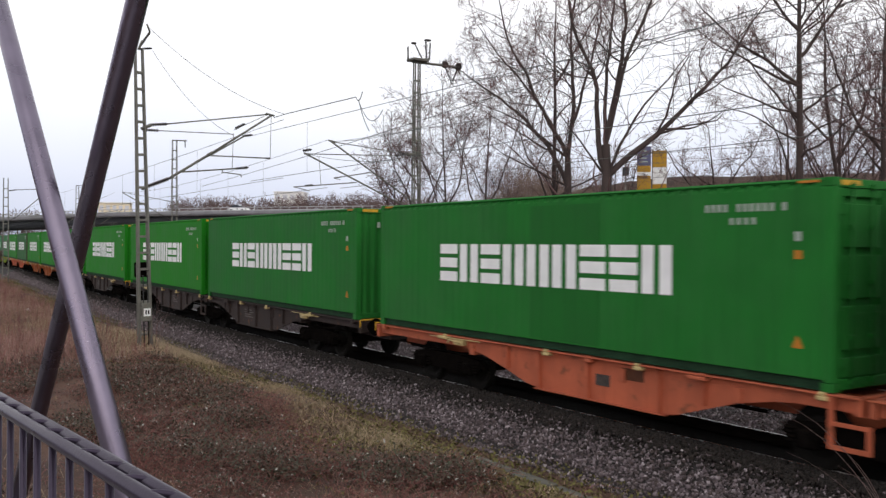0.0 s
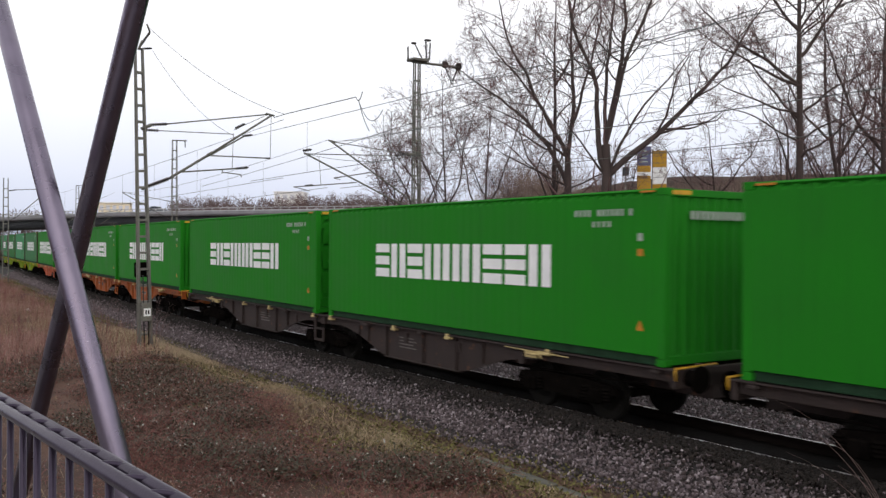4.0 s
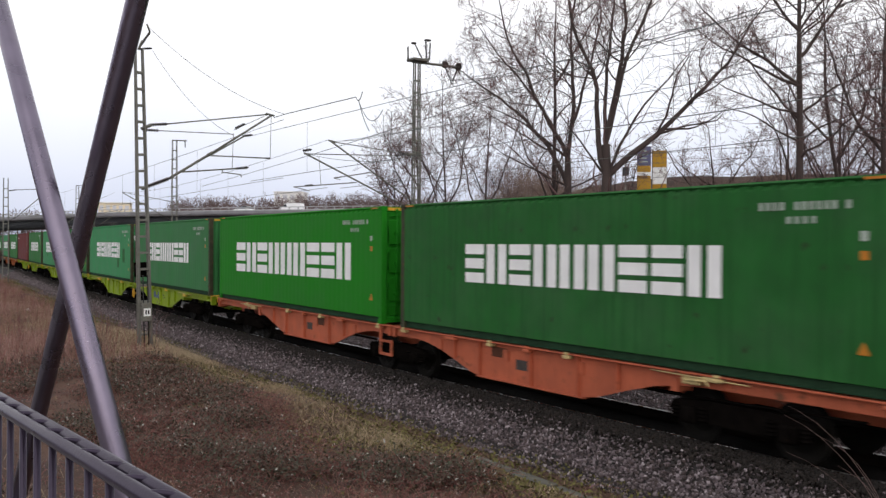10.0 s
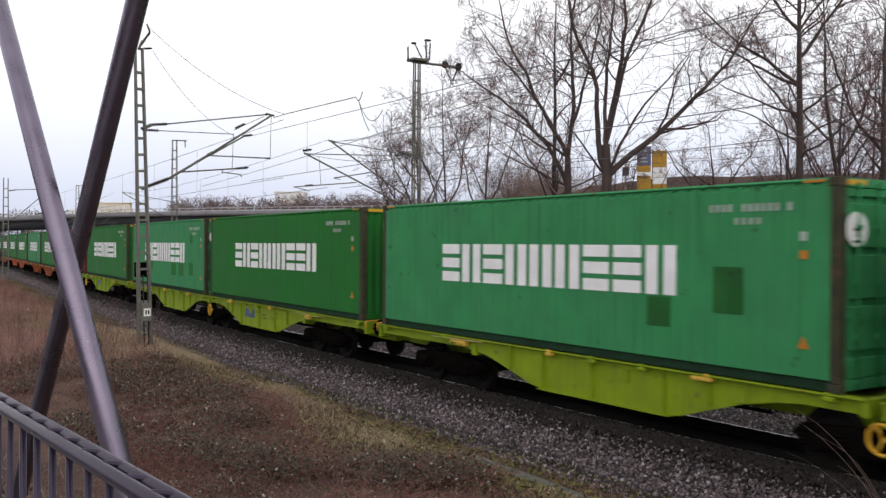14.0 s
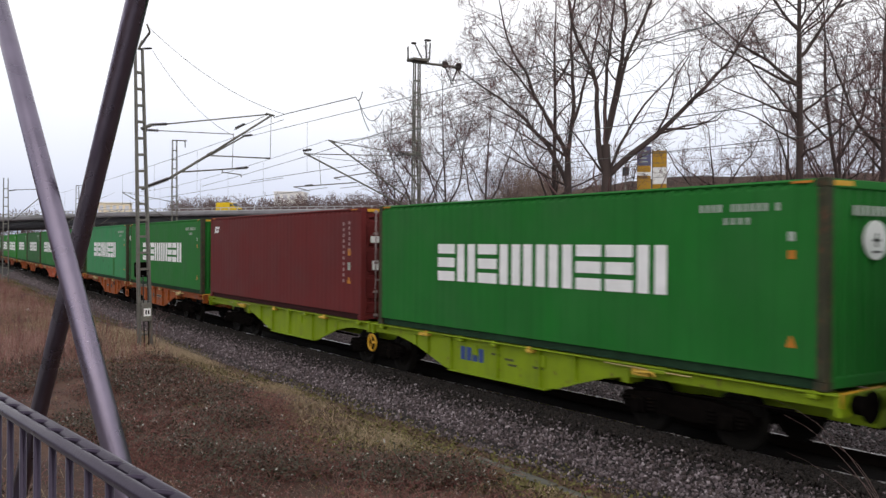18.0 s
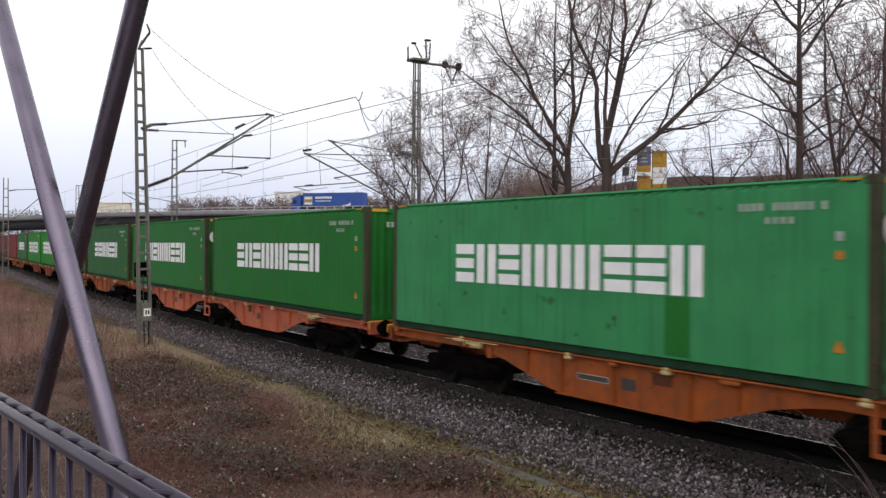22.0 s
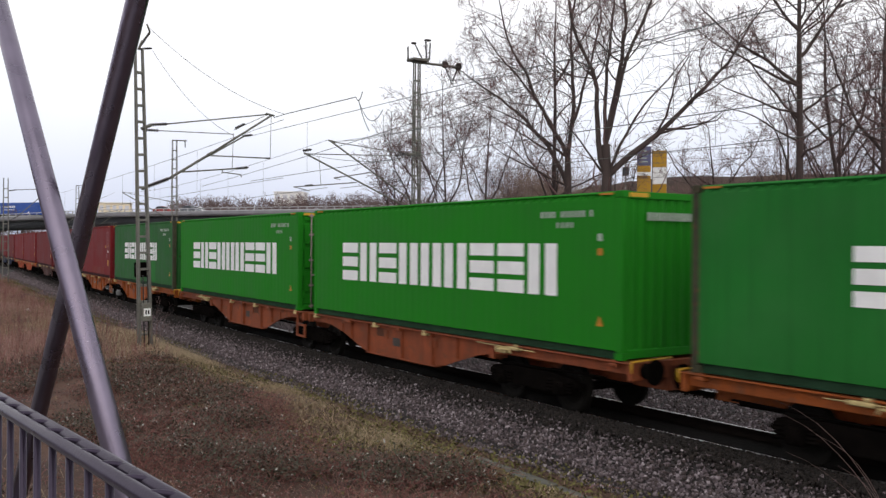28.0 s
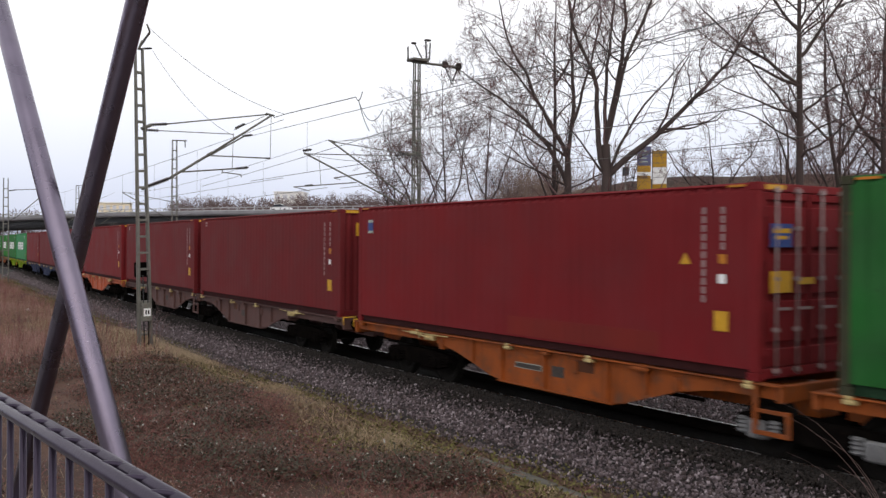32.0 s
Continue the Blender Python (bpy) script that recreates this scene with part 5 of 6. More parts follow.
# ---- far buildings, sign, bank ----
def block(name, centre, size, turn, storeys, bays, label, wall="facade"):
    top = empty(name, pose(*centre, 0, 0, turn))
    tagged(top, label, "building")
    w, d, h = size
    part("wall", box(-w / 2, w / 2, -d / 2, d / 2, 0, h), M[wall], top)
    part("roof", box(-w / 2 - 0.3, w / 2 + 0.3, -d / 2 - 0.3, d / 2 + 0.3, h, h + 0.3), M["facade"], top)
    for i in range(storeys):
        for k in range(bays):
            x = -w / 2 + (k + 0.5) * w / bays
            z = h - (i + 0.75) * 3.1
            part("window", box(x - w / bays * 0.3, x + w / bays * 0.3, -d / 2 - 0.05, -d / 2 + 0.1, z, z + 1.6), M["glass_pale"], top)


block("office_building", (-272, 129.6, 0), (9.6, 8, 19.9), 54, 3, 4, "pale flat-roofed building behind the woods")
block("office_building", (-297, 80, 0), (9.5, 8, 15.7), 70, 2, 5, "cream building with a row of windows beyond the bridge", "cream")
block("office_building", (-330, 40, 0), (12, 8, 16.0), 78, 2, 4, "pale building far beyond the bridge")


def sign_tower():
    top = empty("sign_tower", pose(-51.5, 57.3, 0, 0, 0, 48))
    tagged(top, "yellow and blue advertising sign tower behind the trees", "sign")
    M["sign_yellow"] = material("sign_yellow_panel", (0.40, 0.22, 0.018), 0.5, var=0.08, scale=2, bump=0)
    M["sign_blue"] = material("sign_blue_panel", (0.10, 0.105, 0.19), 0.5, var=0.1, scale=2, bump=0)
    for turn, x, pieces in ((0, -0.62, (("sign_blue", 9.85, 11.45), ("sign_yellow", 9.3, 9.85), ("white_mark", 9.0, 9.3), ("sign_yellow", 3.0, 9.0))),
                            (-12, 0.66, (("sign_yellow", 9.7, 11.1), ("white_mark", 8.3, 9.7), ("sign_yellow", 3.0, 8.3)))):
        for mat, z0, z1 in pieces:
            part("panel", box(-0.56, 0.56, -0.12, 0.12, z0, z1 - 0.02, 0.02), M[mat], top, at=pose(x, 0, 0, 0, 0, turn))
    for k in range(4):
        part("print_bars", bars([(-0.4, 0.3 - 0.1 * (k % 2), 10.1 + 0.3 * k, 10.2 + 0.3 * k)], -0.121), M["grey_mark"], top, at=pose(-0.62, 0, 0))
    for x in (-1.1, 0.1, 1.2):
        part("post", box(x - 0.06, x + 0.06, 0.13, 0.27, -0.5, 11.2), M["galvanised"], top)


sign_tower()


def lamp_box():
    top = empty("signal_box", pose(-52.7, 55.5, 0, 0, 0, 50))
    tagged(top, "small dark signal on a pole among the trees", "signal")
    part("pole", tube((0, 0, -0.5), (0, 0, 10.0), 0.06), M["galvanised"], top)
    part("head", box(-0.26, 0.26, -0.2, 0.2, 9.0, 9.7, 0.05), M["bridge_dark"], top)
    part("arm", tube((0, 0, 8.6), (0.7, 0, 8.9), 0.04), M["galvanised"], top)


lamp_box()
M["bank"] = material("brown_brush_bank", (0.062, 0.040, 0.032), 0.95, var=0.35, scale=0.6, grain=9, bump=0.7)


def build_bank():
    """The overgrown bank behind the trees."""
    line = [((-96, 46), 0.5), ((-82, 57), 5.5), ((-70.5, 68), 9.3), ((-65, 74.6), 10.5), ((-49.4, 89.8), 10.8), ((-30, 108), 10.8), ((30, 165), 10.5), ((160, 290), 9.0)]
    V, F = [], []
    random.seed(5)
    prof = [(-16, -1.0), (-9, 0.45), (-2.0, 0.93), (0, 1.0), (6, 1.0), (22, -1.0)]
    pts = []
    for (p, hh), (q, h2) in zip(line, line[1:]):
        n = 12
        for i in range(n):
            k = i / n
            pts.append((p[0] + (q[0] - p[0]) * k, p[1] + (q[1] - p[1]) * k, hh + (h2 - hh) * k))
    for x, y, hh in pts:
        for o, f in prof:
            z = hh * f if f > 0 else f
            V.append((x - 0.70 * o + random.uniform(-0.2, 0.2), y + 0.71 * o + random.uniform(-0.2, 0.2), z + (random.uniform(-0.12, 0.12) if f > 0 else 0)))
    k = len(prof)
    for i in range(len(pts) - 1):
        for j in range(k - 1):
            F.append((i * k + j, i * k + j + 1, (i + 1) * k + j + 1, (i + 1) * k + j))
    me = array_mesh("bank", np.array(V), np.array(F))
    me.polygons.foreach_set("use_smooth", np.ones(len(F), dtype=bool))
    part("bank", me, M["bank"])
    tagged(bpy.data.objects["bank"], "brown overgrown earth bank behind the trees", "bank", kind="structure")


build_bank()


# ---- bare winter trees ----
VIEW_RIGHT, VIEW_AWAY = Vector((0.5745, 0.8185, 0)), Vector((-0.8185, 0.5745, 0))


def grow(rng, out, p, d, length, radius, level, top_level, tip, wander=1.0, aim=None, taper=0.88):
    """One crooked bough with its side shoots; out[level] takes the sticks. aim: its direction at the start and at the end."""
    n = (15, 10, 6, 4, 3)[level]
    step = length / n
    spread = (0.20, 0.22, 0.25, 0.25, 0.25)[level] * wander
    lift = (0.03, 0.07, 0.08, 0.06, 0.03)[level]
    shoots = (13, 7, 5, 2, 0)[level]
    marks = sorted(rng.uniform(0.22 if level == 0 else 0.14, 0.98) for _ in range(shoots)) if level < top_level else []
    r = radius
    done = 0
    for i in range(n):
        k1 = (i + 1) / n
        d = d + Vector((rng.gauss(0, spread), rng.gauss(0, spread), rng.gauss(0, spread * 0.7) + (0.0 if aim else lift)))
        if aim:
            d = d * 0.6 + aim[0].lerp(aim[1], k1) * 0.4
        d = d.normalized()
        q = p + d * step
        r1 = max(tip, radius * (1 - taper * k1))
        out[level].append((tuple(p), tuple(q), r, r1))
        while done < len(marks) and marks[done] <= k1:
            f = marks[done] * n - i
            base = p.lerp(q, max(0.0, min(1.0, f)))
            side = d.orthogonal().normalized()
            side = Matrix.Rotation(rng.uniform(0, 6.283), 3, d) @ side
            ang = radians(rng.uniform(30, 66))
            nd = (d * math.cos(ang) + side * math.sin(ang)).normalized()
            left = 1 - marks[done]
            share = (0.16 + 0.30 * left, 0.26 + 0.34 * left, 0.32 + 0.34 * left, 0.5)[level]
            grow(rng, out, base, nd, length * share * rng.uniform(0.7, 1.25), max(tip, (r + r1) * 0.5 * rng.uniform(0.32, 0.52)), level + 1, top_level, tip)
            done += 1
        p, r = q, r1
    return out


def tree(x, y, z, boles, seed, label, name="tree", top_level=3, tip=0.0085, taper=0.88):
    """boles: (start height, lean to the right at the start and at the end, lean away, in degrees, length, radius, level); taper: of the first."""
    rng = random.Random(seed)
    out = [[], [], [], [], []]
    stem = []
    for h, right, right_end, away, length, radius, level in boles:
        base = min((Vector(q[1]) for q in stem), key=lambda v: abs(v.z - h)) if stem and h > 0 else Vector((0, 0, h))
        aim = [(Vector((0, 0, math.cos(radians(a)))) + VIEW_RIGHT * math.sin(radians(a)) + VIEW_AWAY * math.tan(radians(away))).normalized() for a in (right, right_end)]
        grow(rng, out, base, aim[0], length, radius, level, top_level, tip, 1.0 if stem else 0.22, aim, 0.88 if stem else taper)
        stem = stem or list(out[level])
    top = empty(name, pose(x, y, z))
    tagged(top, label, "tree", "bare winter trees")
    thick = out[0] + out[1]
    if boles[0][6] == 2:
        thick = thick + stem
        out[2] = out[2][len(stem):]
    for part_name, rows, sides, mat in (("trunk", thick, 8, M["bark"]), ("crown", out[2] + out[3] + out[4], 3, M["twig"])):
        if rows:
            a = np.array([r[0] for r in rows]), np.array([r[1] for r in rows])
            me = strands(part_name, a[0], a[1], np.array([r[2] for r in rows]), np.array([r[3] for r in rows]), sides)
            me.polygons.foreach_set("use_smooth", np.ones(len(me.polygons), dtype=bool))
            part(part_name, me, mat, top)
    return top


tree(-25.7, 26.0, -0.6, [(0, 0, 0, 0, 7.8, 0.34, 2), (6.4, -20, -12, 5, 11.0, 0.12, 0), (7.3, 12, -16, -4, 10.5, 0.105, 0), (7.4, 2, -2, 8, 10.0, 0.085, 0),
                         (7.6, 8, 16, -5, 10.5, 0.095, 0), (6.1, 42, 33, 0, 10.5, 0.135, 0), (7.0, 30, 40, 4, 6.5, 0.07, 1), (6.2, -40, -25, 0, 4.5, 0.05, 1)], 11,
     "large bare many-stemmed tree behind the second track", tip=0.0066, taper=0.5)
tree(-28.17, 26.37, -0.6, [(0, -2, -4, 0, 7.5, 0.26, 2), (6.3, -26, -66, 0, 7.6, 0.115, 0), (6.9, -14, -34, 6, 9.2, 0.10, 0), (7.4, 2, -8, -5, 10.0, 0.10, 0),
                           (7.4, 12, 4, 5, 9.5, 0.08, 0), (7.0, -50, -75, 0, 5.0, 0.06, 1), (6.4, -60, -50, 3, 4.5, 0.05, 1)], 12,
     "large bare tree with a limb leaning far out", tip=0.0066, taper=0.5)
tree(-30.55, 27.83, -0.6, [(0, -1, 1, 0, 15.0, 0.17, 0), (9.0, -30, -45, 0, 6.5, 0.07, 0), (10.5, 25, 20, 0, 5.5, 0.06, 1), (8.0, -60, -70, 0, 4.5, 0.05, 1)], 13,
     "bare tree with a straight stem and many fine twigs", tip=0.0075)
tree(-22.6, 34.0, -0.6, [(0, 0, -1, 0, 17.5, 0.22, 0), (10.7, -52, -28, 0, 6.5, 0.085, 0), (10.1, -72, -48, 0, 5.5, 0.075, 0), (11.7, 44, 36, 0, 7.0, 0.085, 0), (9.6, 62, 50, 5, 4.5, 0.06, 1),
                         (9.4, -75, -60, 0, 4.5, 0.06, 1), (8.0, -65, -80, 0, 4.5, 0.05, 1), (7.6, 55, 65, 0, 4.0, 0.05, 1), (12.5, -40, -20, 0, 5.0, 0.07, 1), (13.0, 35, 20, 0, 5.0, 0.06, 1)], 14,
     "tall bare tree with a straight dark trunk", tip=0.0066, taper=0.80)
tree(-24.1, 42.2, -0.6, [(0, -17, -3, 0, 17.0, 0.17, 0), (8.0, 30, 18, 0, 8.0, 0.09, 0), (9.0, -45, -28, 0, 6.0, 0.07, 0)], 15, "bare tree with a leaning trunk", tip=0.0078)
tree(-21.5, 38.9, -0.6, [(0, 0, 0, 0, 17.0, 0.20, 0), (8.0, -35, -18, 0, 8.0, 0.085, 0), (7.0, 30, 15, 0, 8.0, 0.08, 0)], 16, "bare tree with upright boughs", tip=0.0075)
tree(-18.6, 37.0, -0.6, [(0, -6, -6, 0, 16.0, 0.18, 0), (6.0, 16, 10, 0, 10.0, 0.11, 0)], 17, "bare tree with twin stems")
tree(-37.4, 47.8, -0.6, [(0, 2, -4, 0, 11.5, 0.15, 0), (6.5, -42, -28, 0, 6.5, 0.075, 0), (7.0, 38, 30, 0, 6.0, 0.075, 0), (8.0, -60, -40, 0, 4.5, 0.05, 1)], 18, "smaller bare spreading tree before the bank")
tree(-32.0, 53.5, -0.6, [(0, 5, 0, 0, 13.0, 0.14, 0), (6.0, -30, -20, 0, 7.0, 0.075, 0), (7.0, 34, 25, 0, 6.0, 0.07, 0)], 19, "smaller bare tree before the bank")


def away(dx, depth):
    """A place at a depth before the eye, dx to the side of its line."""
    ax = math.radians(54.94) - math.atan(dx / 1595.2)
    r = depth / math.cos(math.atan(dx / 1595.2))
    return -r * math.sin(ax), r * math.cos(ax)


for dx, depth, hgt, seed in ((-33, 60, 14.2, 31), (14, 60, 15.4, 32), (73, 60, 15.0, 33), (-80, 63, 10.5, 34), (112, 66, 10.5, 37)):
    x, y = away(dx, depth)
    rr = random.Random(seed)
    tree(x, y, -0.6, [(0, rr.uniform(-6, 6), rr.uniform(-5, 5), 0, hgt, 0.11, 0), (5.0, -26, -9, 4, hgt * 0.58, 0.065, 0), (5.8, 25, 10, -4, hgt * 0.55, 0.065, 0), (7.2, -34, -18, 0, hgt * 0.38, 0.045, 1)],
         seed, "slender bare tree with upright fanning twigs", top_level=3, tip=0.0085)
for dx, depth, hgt, seed in ((690, 49, 15, 53), (748, 54, 15, 54), (620, 62, 12, 57), (300, 70, 11, 58)):
    x, y = away(dx, depth)
    rr = random.Random(seed)
    tree(x, y, -0.6, [(0, rr.uniform(-8, 8), rr.uniform(-4, 4), 0, hgt, 0.15, 0), (5.0, rr.uniform(-34, -18), -12, 0, hgt * 0.5, 0.08, 0), (6.5, rr.uniform(18, 34), 12, 0, hgt * 0.45, 0.08, 0)], seed, "tall bare tree in the wood behind the line")


# ---- scrub and far woods ----
def thicket(name, spots, count, height, spread, radius, colors, label, seed):
    """Upright brush of many thin sticks round the spots (x, y, z, size)."""
    rs = np.random.RandomState(seed)
    P0, P1, R0, R1 = [], [], [], []
    for x, y, z, size in spots:
        n = int(count * size)
        base = np.stack([x + rs.normal(0, spread * size, n), y + rs.normal(0, spread * size, n), np.full(n, z)], 1)
        lean = np.stack([rs.normal(0, 0.14, n), rs.normal(0, 0.14, n), np.ones(n)], 1)
        lean /= np.linalg.norm(lean, axis=1)[:, None]
        far = ((base[:, 0] - x) ** 2 + (base[:, 1] - y) ** 2) / (spread * size * 2.2) ** 2
        h = height * size * rs.uniform(0.72, 1.0, n) * np.sqrt(np.clip(1 - far, 0.15, 1))
        tipp = base + lean * (h * 0.82)[:, None]
        P0.append(base), P1.append(tipp), R0.append(np.full(n, radius)), R1.append(np.full(n, radius * 0.25))
        for _ in range(7):
            k = rs.uniform(0.45, 1.0, n)[:, None]
            s = base + (tipp - base) * k
            d = lean + rs.normal(0, 0.45, (n, 3))
            d[:, 2] = np.abs(d[:, 2])
            d /= np.linalg.norm(d, axis=1)[:, None]
            P0.append(s), P1.append(s + d * (h[:, None] * rs.uniform(0.08, 0.22, (n, 1)))), R0.append(np.full(n, radius * 0.45)), R1.append(np.full(n, radius * 0.2))
    me = strands(name, np.concatenate(P0), np.concatenate(P1), np.concatenate(R0), np.concatenate(R1), 3)
    me.materials.append(scatter_material(name + "_twigs", colors, 0.95))
    return tagged(new(name, me), label, "brush", kind="stuff")


def far_woods():
    """Bare crowns of fine sticks on short stems, far off."""
    rs = np.random.RandomState(3)
    P0, P1, R0 = [], [], []
    for k in range(330):
        if k < 210:
            az, r, tall = rs.uniform(56, 71.6), rs.uniform(255, 320), 1.0
            tall = 1.0 - 0.011 * max(0.0, az - 60)
        elif k < 270:
            az, r, tall = rs.uniform(44, 57), rs.uniform(255, 320), 1.0
        elif k < 300:
            az, r, tall = rs.uniform(74, 86), rs.uniform(235, 290), 0.66
        else:
            az, r, tall = rs.uniform(73, 87), rs.uniform(140, 190), 0.26
        az = math.radians(az)
        h = rs.uniform(17.4, 21.4) * tall * r / 287
        c = np.array([-r * math.sin(az), r * math.cos(az), 0.0])
        n = 250
        q = rs.normal(0, 1, (n, 3))
        q = q / np.linalg.norm(q, axis=1)[:, None] * rs.uniform(0.1, 1, (n, 1)) ** 0.5
        p = c + q * np.array([3.4, 3.4, h * 0.40]) + np.array([0, 0, h * 0.57])
        d = q * np.array([1, 1, 0.7]) + rs.normal(0, 0.6, (n, 3)) + np.array([0, 0, 0.25])
        d /= np.linalg.norm(d, axis=1)[:, None]
        P0.append(p - d * 0.6), P1.append(p + d * rs.uniform(0.1, 0.7, (n, 1))), R0.append(rs.uniform(0.055, 0.115, n))
        stems = rs.normal(0, 0.9, (4, 3)) * np.array([1, 1, 0]) + c
        P0.append(stems), P1.append(stems + rs.normal(0, 1.0, (4, 3)) + np.array([0, 0, h * 0.62])), R0.append(np.full(4, 0.16))
    R = np.concatenate(R0)
    me = strands("far_woods", np.concatenate(P0), np.concatenate(P1), R, R * 0.35, 3)
    # Twig tones hold some of the haze on the horizon.
    me.materials.append(scatter_material("far_woods_twigs", [(0.125, 0.080, 0.076), (0.16, 0.11, 0.10), (0.10, 0.068, 0.066)], 0.95))
    tagged(new("far_woods", me), "purplish-brown bare woods on the horizon", "woods", kind="stuff")


far_woods()
rs_ = np.random.RandomState(9)
brush_spots = []
for k in range(44):
    dx = rs_.uniform(70, 860)
    ax = math.radians(54.94) - math.atan(dx / 1595.2)
    depth = rs_.uniform(66, 84)
    r = depth / math.cos(math.atan(dx / 1595.2))
    brush_spots.append((-r * math.sin(ax), r * math.cos(ax), 0.0 if dx < 380 else 2.5, rs_.uniform(0.5, 0.85) * (1.5 if 100 < dx < 210 else 1.0)))
for k in range(34):
    wide = k >= 15
    side_ = rs_.uniform(480, 810) if wide else rs_.uniform(112, 196)
    x_, y_ = away(side_, rs_.uniform(62, 78))
    brush_spots.append((x_, y_, 0.0, rs_.uniform(1.05, 1.35) if wide and side_ < 560 else rs_.uniform(1.35, 1.7)))
for k in range(9):
    x_, y_ = away(-55 + 19 * k, rs_.uniform(66, 74))
    brush_spots.append((x_, y_, 0.0, rs_.uniform(1.0, 1.22)))
thicket("brush", brush_spots, 95, 7.2, 1.7, 0.022, [(0.21, 0.15, 0.125), (0.28, 0.205, 0.165), (0.17, 0.12, 0.10)], "brown leafless brush along the bank", 6)


# ---- plants beside the track ----
def to_world(s, lat, dz=0.0):
    x, y, h = on_track(s, lat)
    return np.stack([x, y, ground_height(s, lat) + dz], -1)


def spread_points(rs, n, lat0, lat1, near=0.6, s0=-95.0, s1=-4.0):
    """Points on the verge, denser where the line passes near the footbridge."""
    u = rs.uniform(0, 1, n)
    s = s1 + (s0 - s1) * u ** (1 + near)
    return s, rs.uniform(lat0, lat1, n)


def patchiness(s, lat, a, b):
    return 0.5 + 0.25 * np.sin(a * s + 0.7 * lat) + 0.25 * np.sin(b * lat - 0.43 * s + 1.0)


def broken(s, lat):
    """Smaller tufts and bare spots, about a metre across."""
    return np.clip(0.5 + 0.55 * np.sin(2.3 * s + 1.1 * np.sin(1.9 * lat)) * np.sin(3.1 * lat + 1.3 * np.sin(0.9 * s)) + 0.3 * np.sin(5.3 * s + 4.1 * lat), 0, 1)


rr_ = random.Random(77)
STRAW = [(rr_.uniform(-62, -5), rr_.uniform(3.4, 12.5), rr_.uniform(0.8, 3.2), rr_.uniform(0.3, 0.8), rr_.uniform(0.2, 0.55)) for _ in range(20)]


def straw_at(s, lat):
    """Where the tall straw-coloured grass stands."""
    out = 2.0 * np.exp(-((s + 31) / 5.5) ** 2 - ((lat - 4.3) / 1.0) ** 2) + 0.6 * np.exp(-((s + 19) / 2.4) ** 2 - ((lat - 3.9) / 0.5) ** 2) + 0.5 * np.exp(-((s + 14) / 1.6) ** 2 - ((lat - 4.5) / 0.4) ** 2) + 0.3 * np.exp(-((s + 15) / 5.0) ** 2 - ((lat - 4.3) / 0.8) ** 2)
    for bs, bl, ws, wl, k in STRAW:
        out = out + k * np.exp(-((s - bs) / ws) ** 2 - ((lat - bl) / wl) ** 2)
    return out + 0.7 * np.exp(-((s + 48) / 12.0) ** 2 - ((lat - 6.0) / 1.6) ** 2) + 0.5 * np.exp(-((s + 34) / 5.0) ** 2 - ((lat - 8.5) / 1.0) ** 2)


BUSHES = [(-22.3, 5.7, 2.2, 0.6, 1.0), (-20.6, 6.8, 1.5, 0.5, 0.9), (-24.0, 8.5, 1.8, 0.9, 0.8), (-14.2, 7.5, 1.0, 0.6, 0.8), (-12.5, 6.9, 0.9, 0.45, 0.9), (-11.1, 5.6, 0.5, 0.35, 0.7),
          (-15.9, 6.1, 0.8, 0.35, 0.6), (-10.4, 5.1, 0.4, 0.3, 0.6), (-17.2, 8.4, 1.5, 0.6, 0.7), (-18.4, 5.6, 0.9, 0.35, 0.6)]


def bush_at(s, lat):
    """Where leafy bramble mounds stand."""
    out = 0.0 * s
    for bs, bl, ws, wl, k in BUSHES:
        out = out + k * np.exp(-((s - bs) / ws) ** 2 - ((lat - bl) / wl) ** 2)
    return out


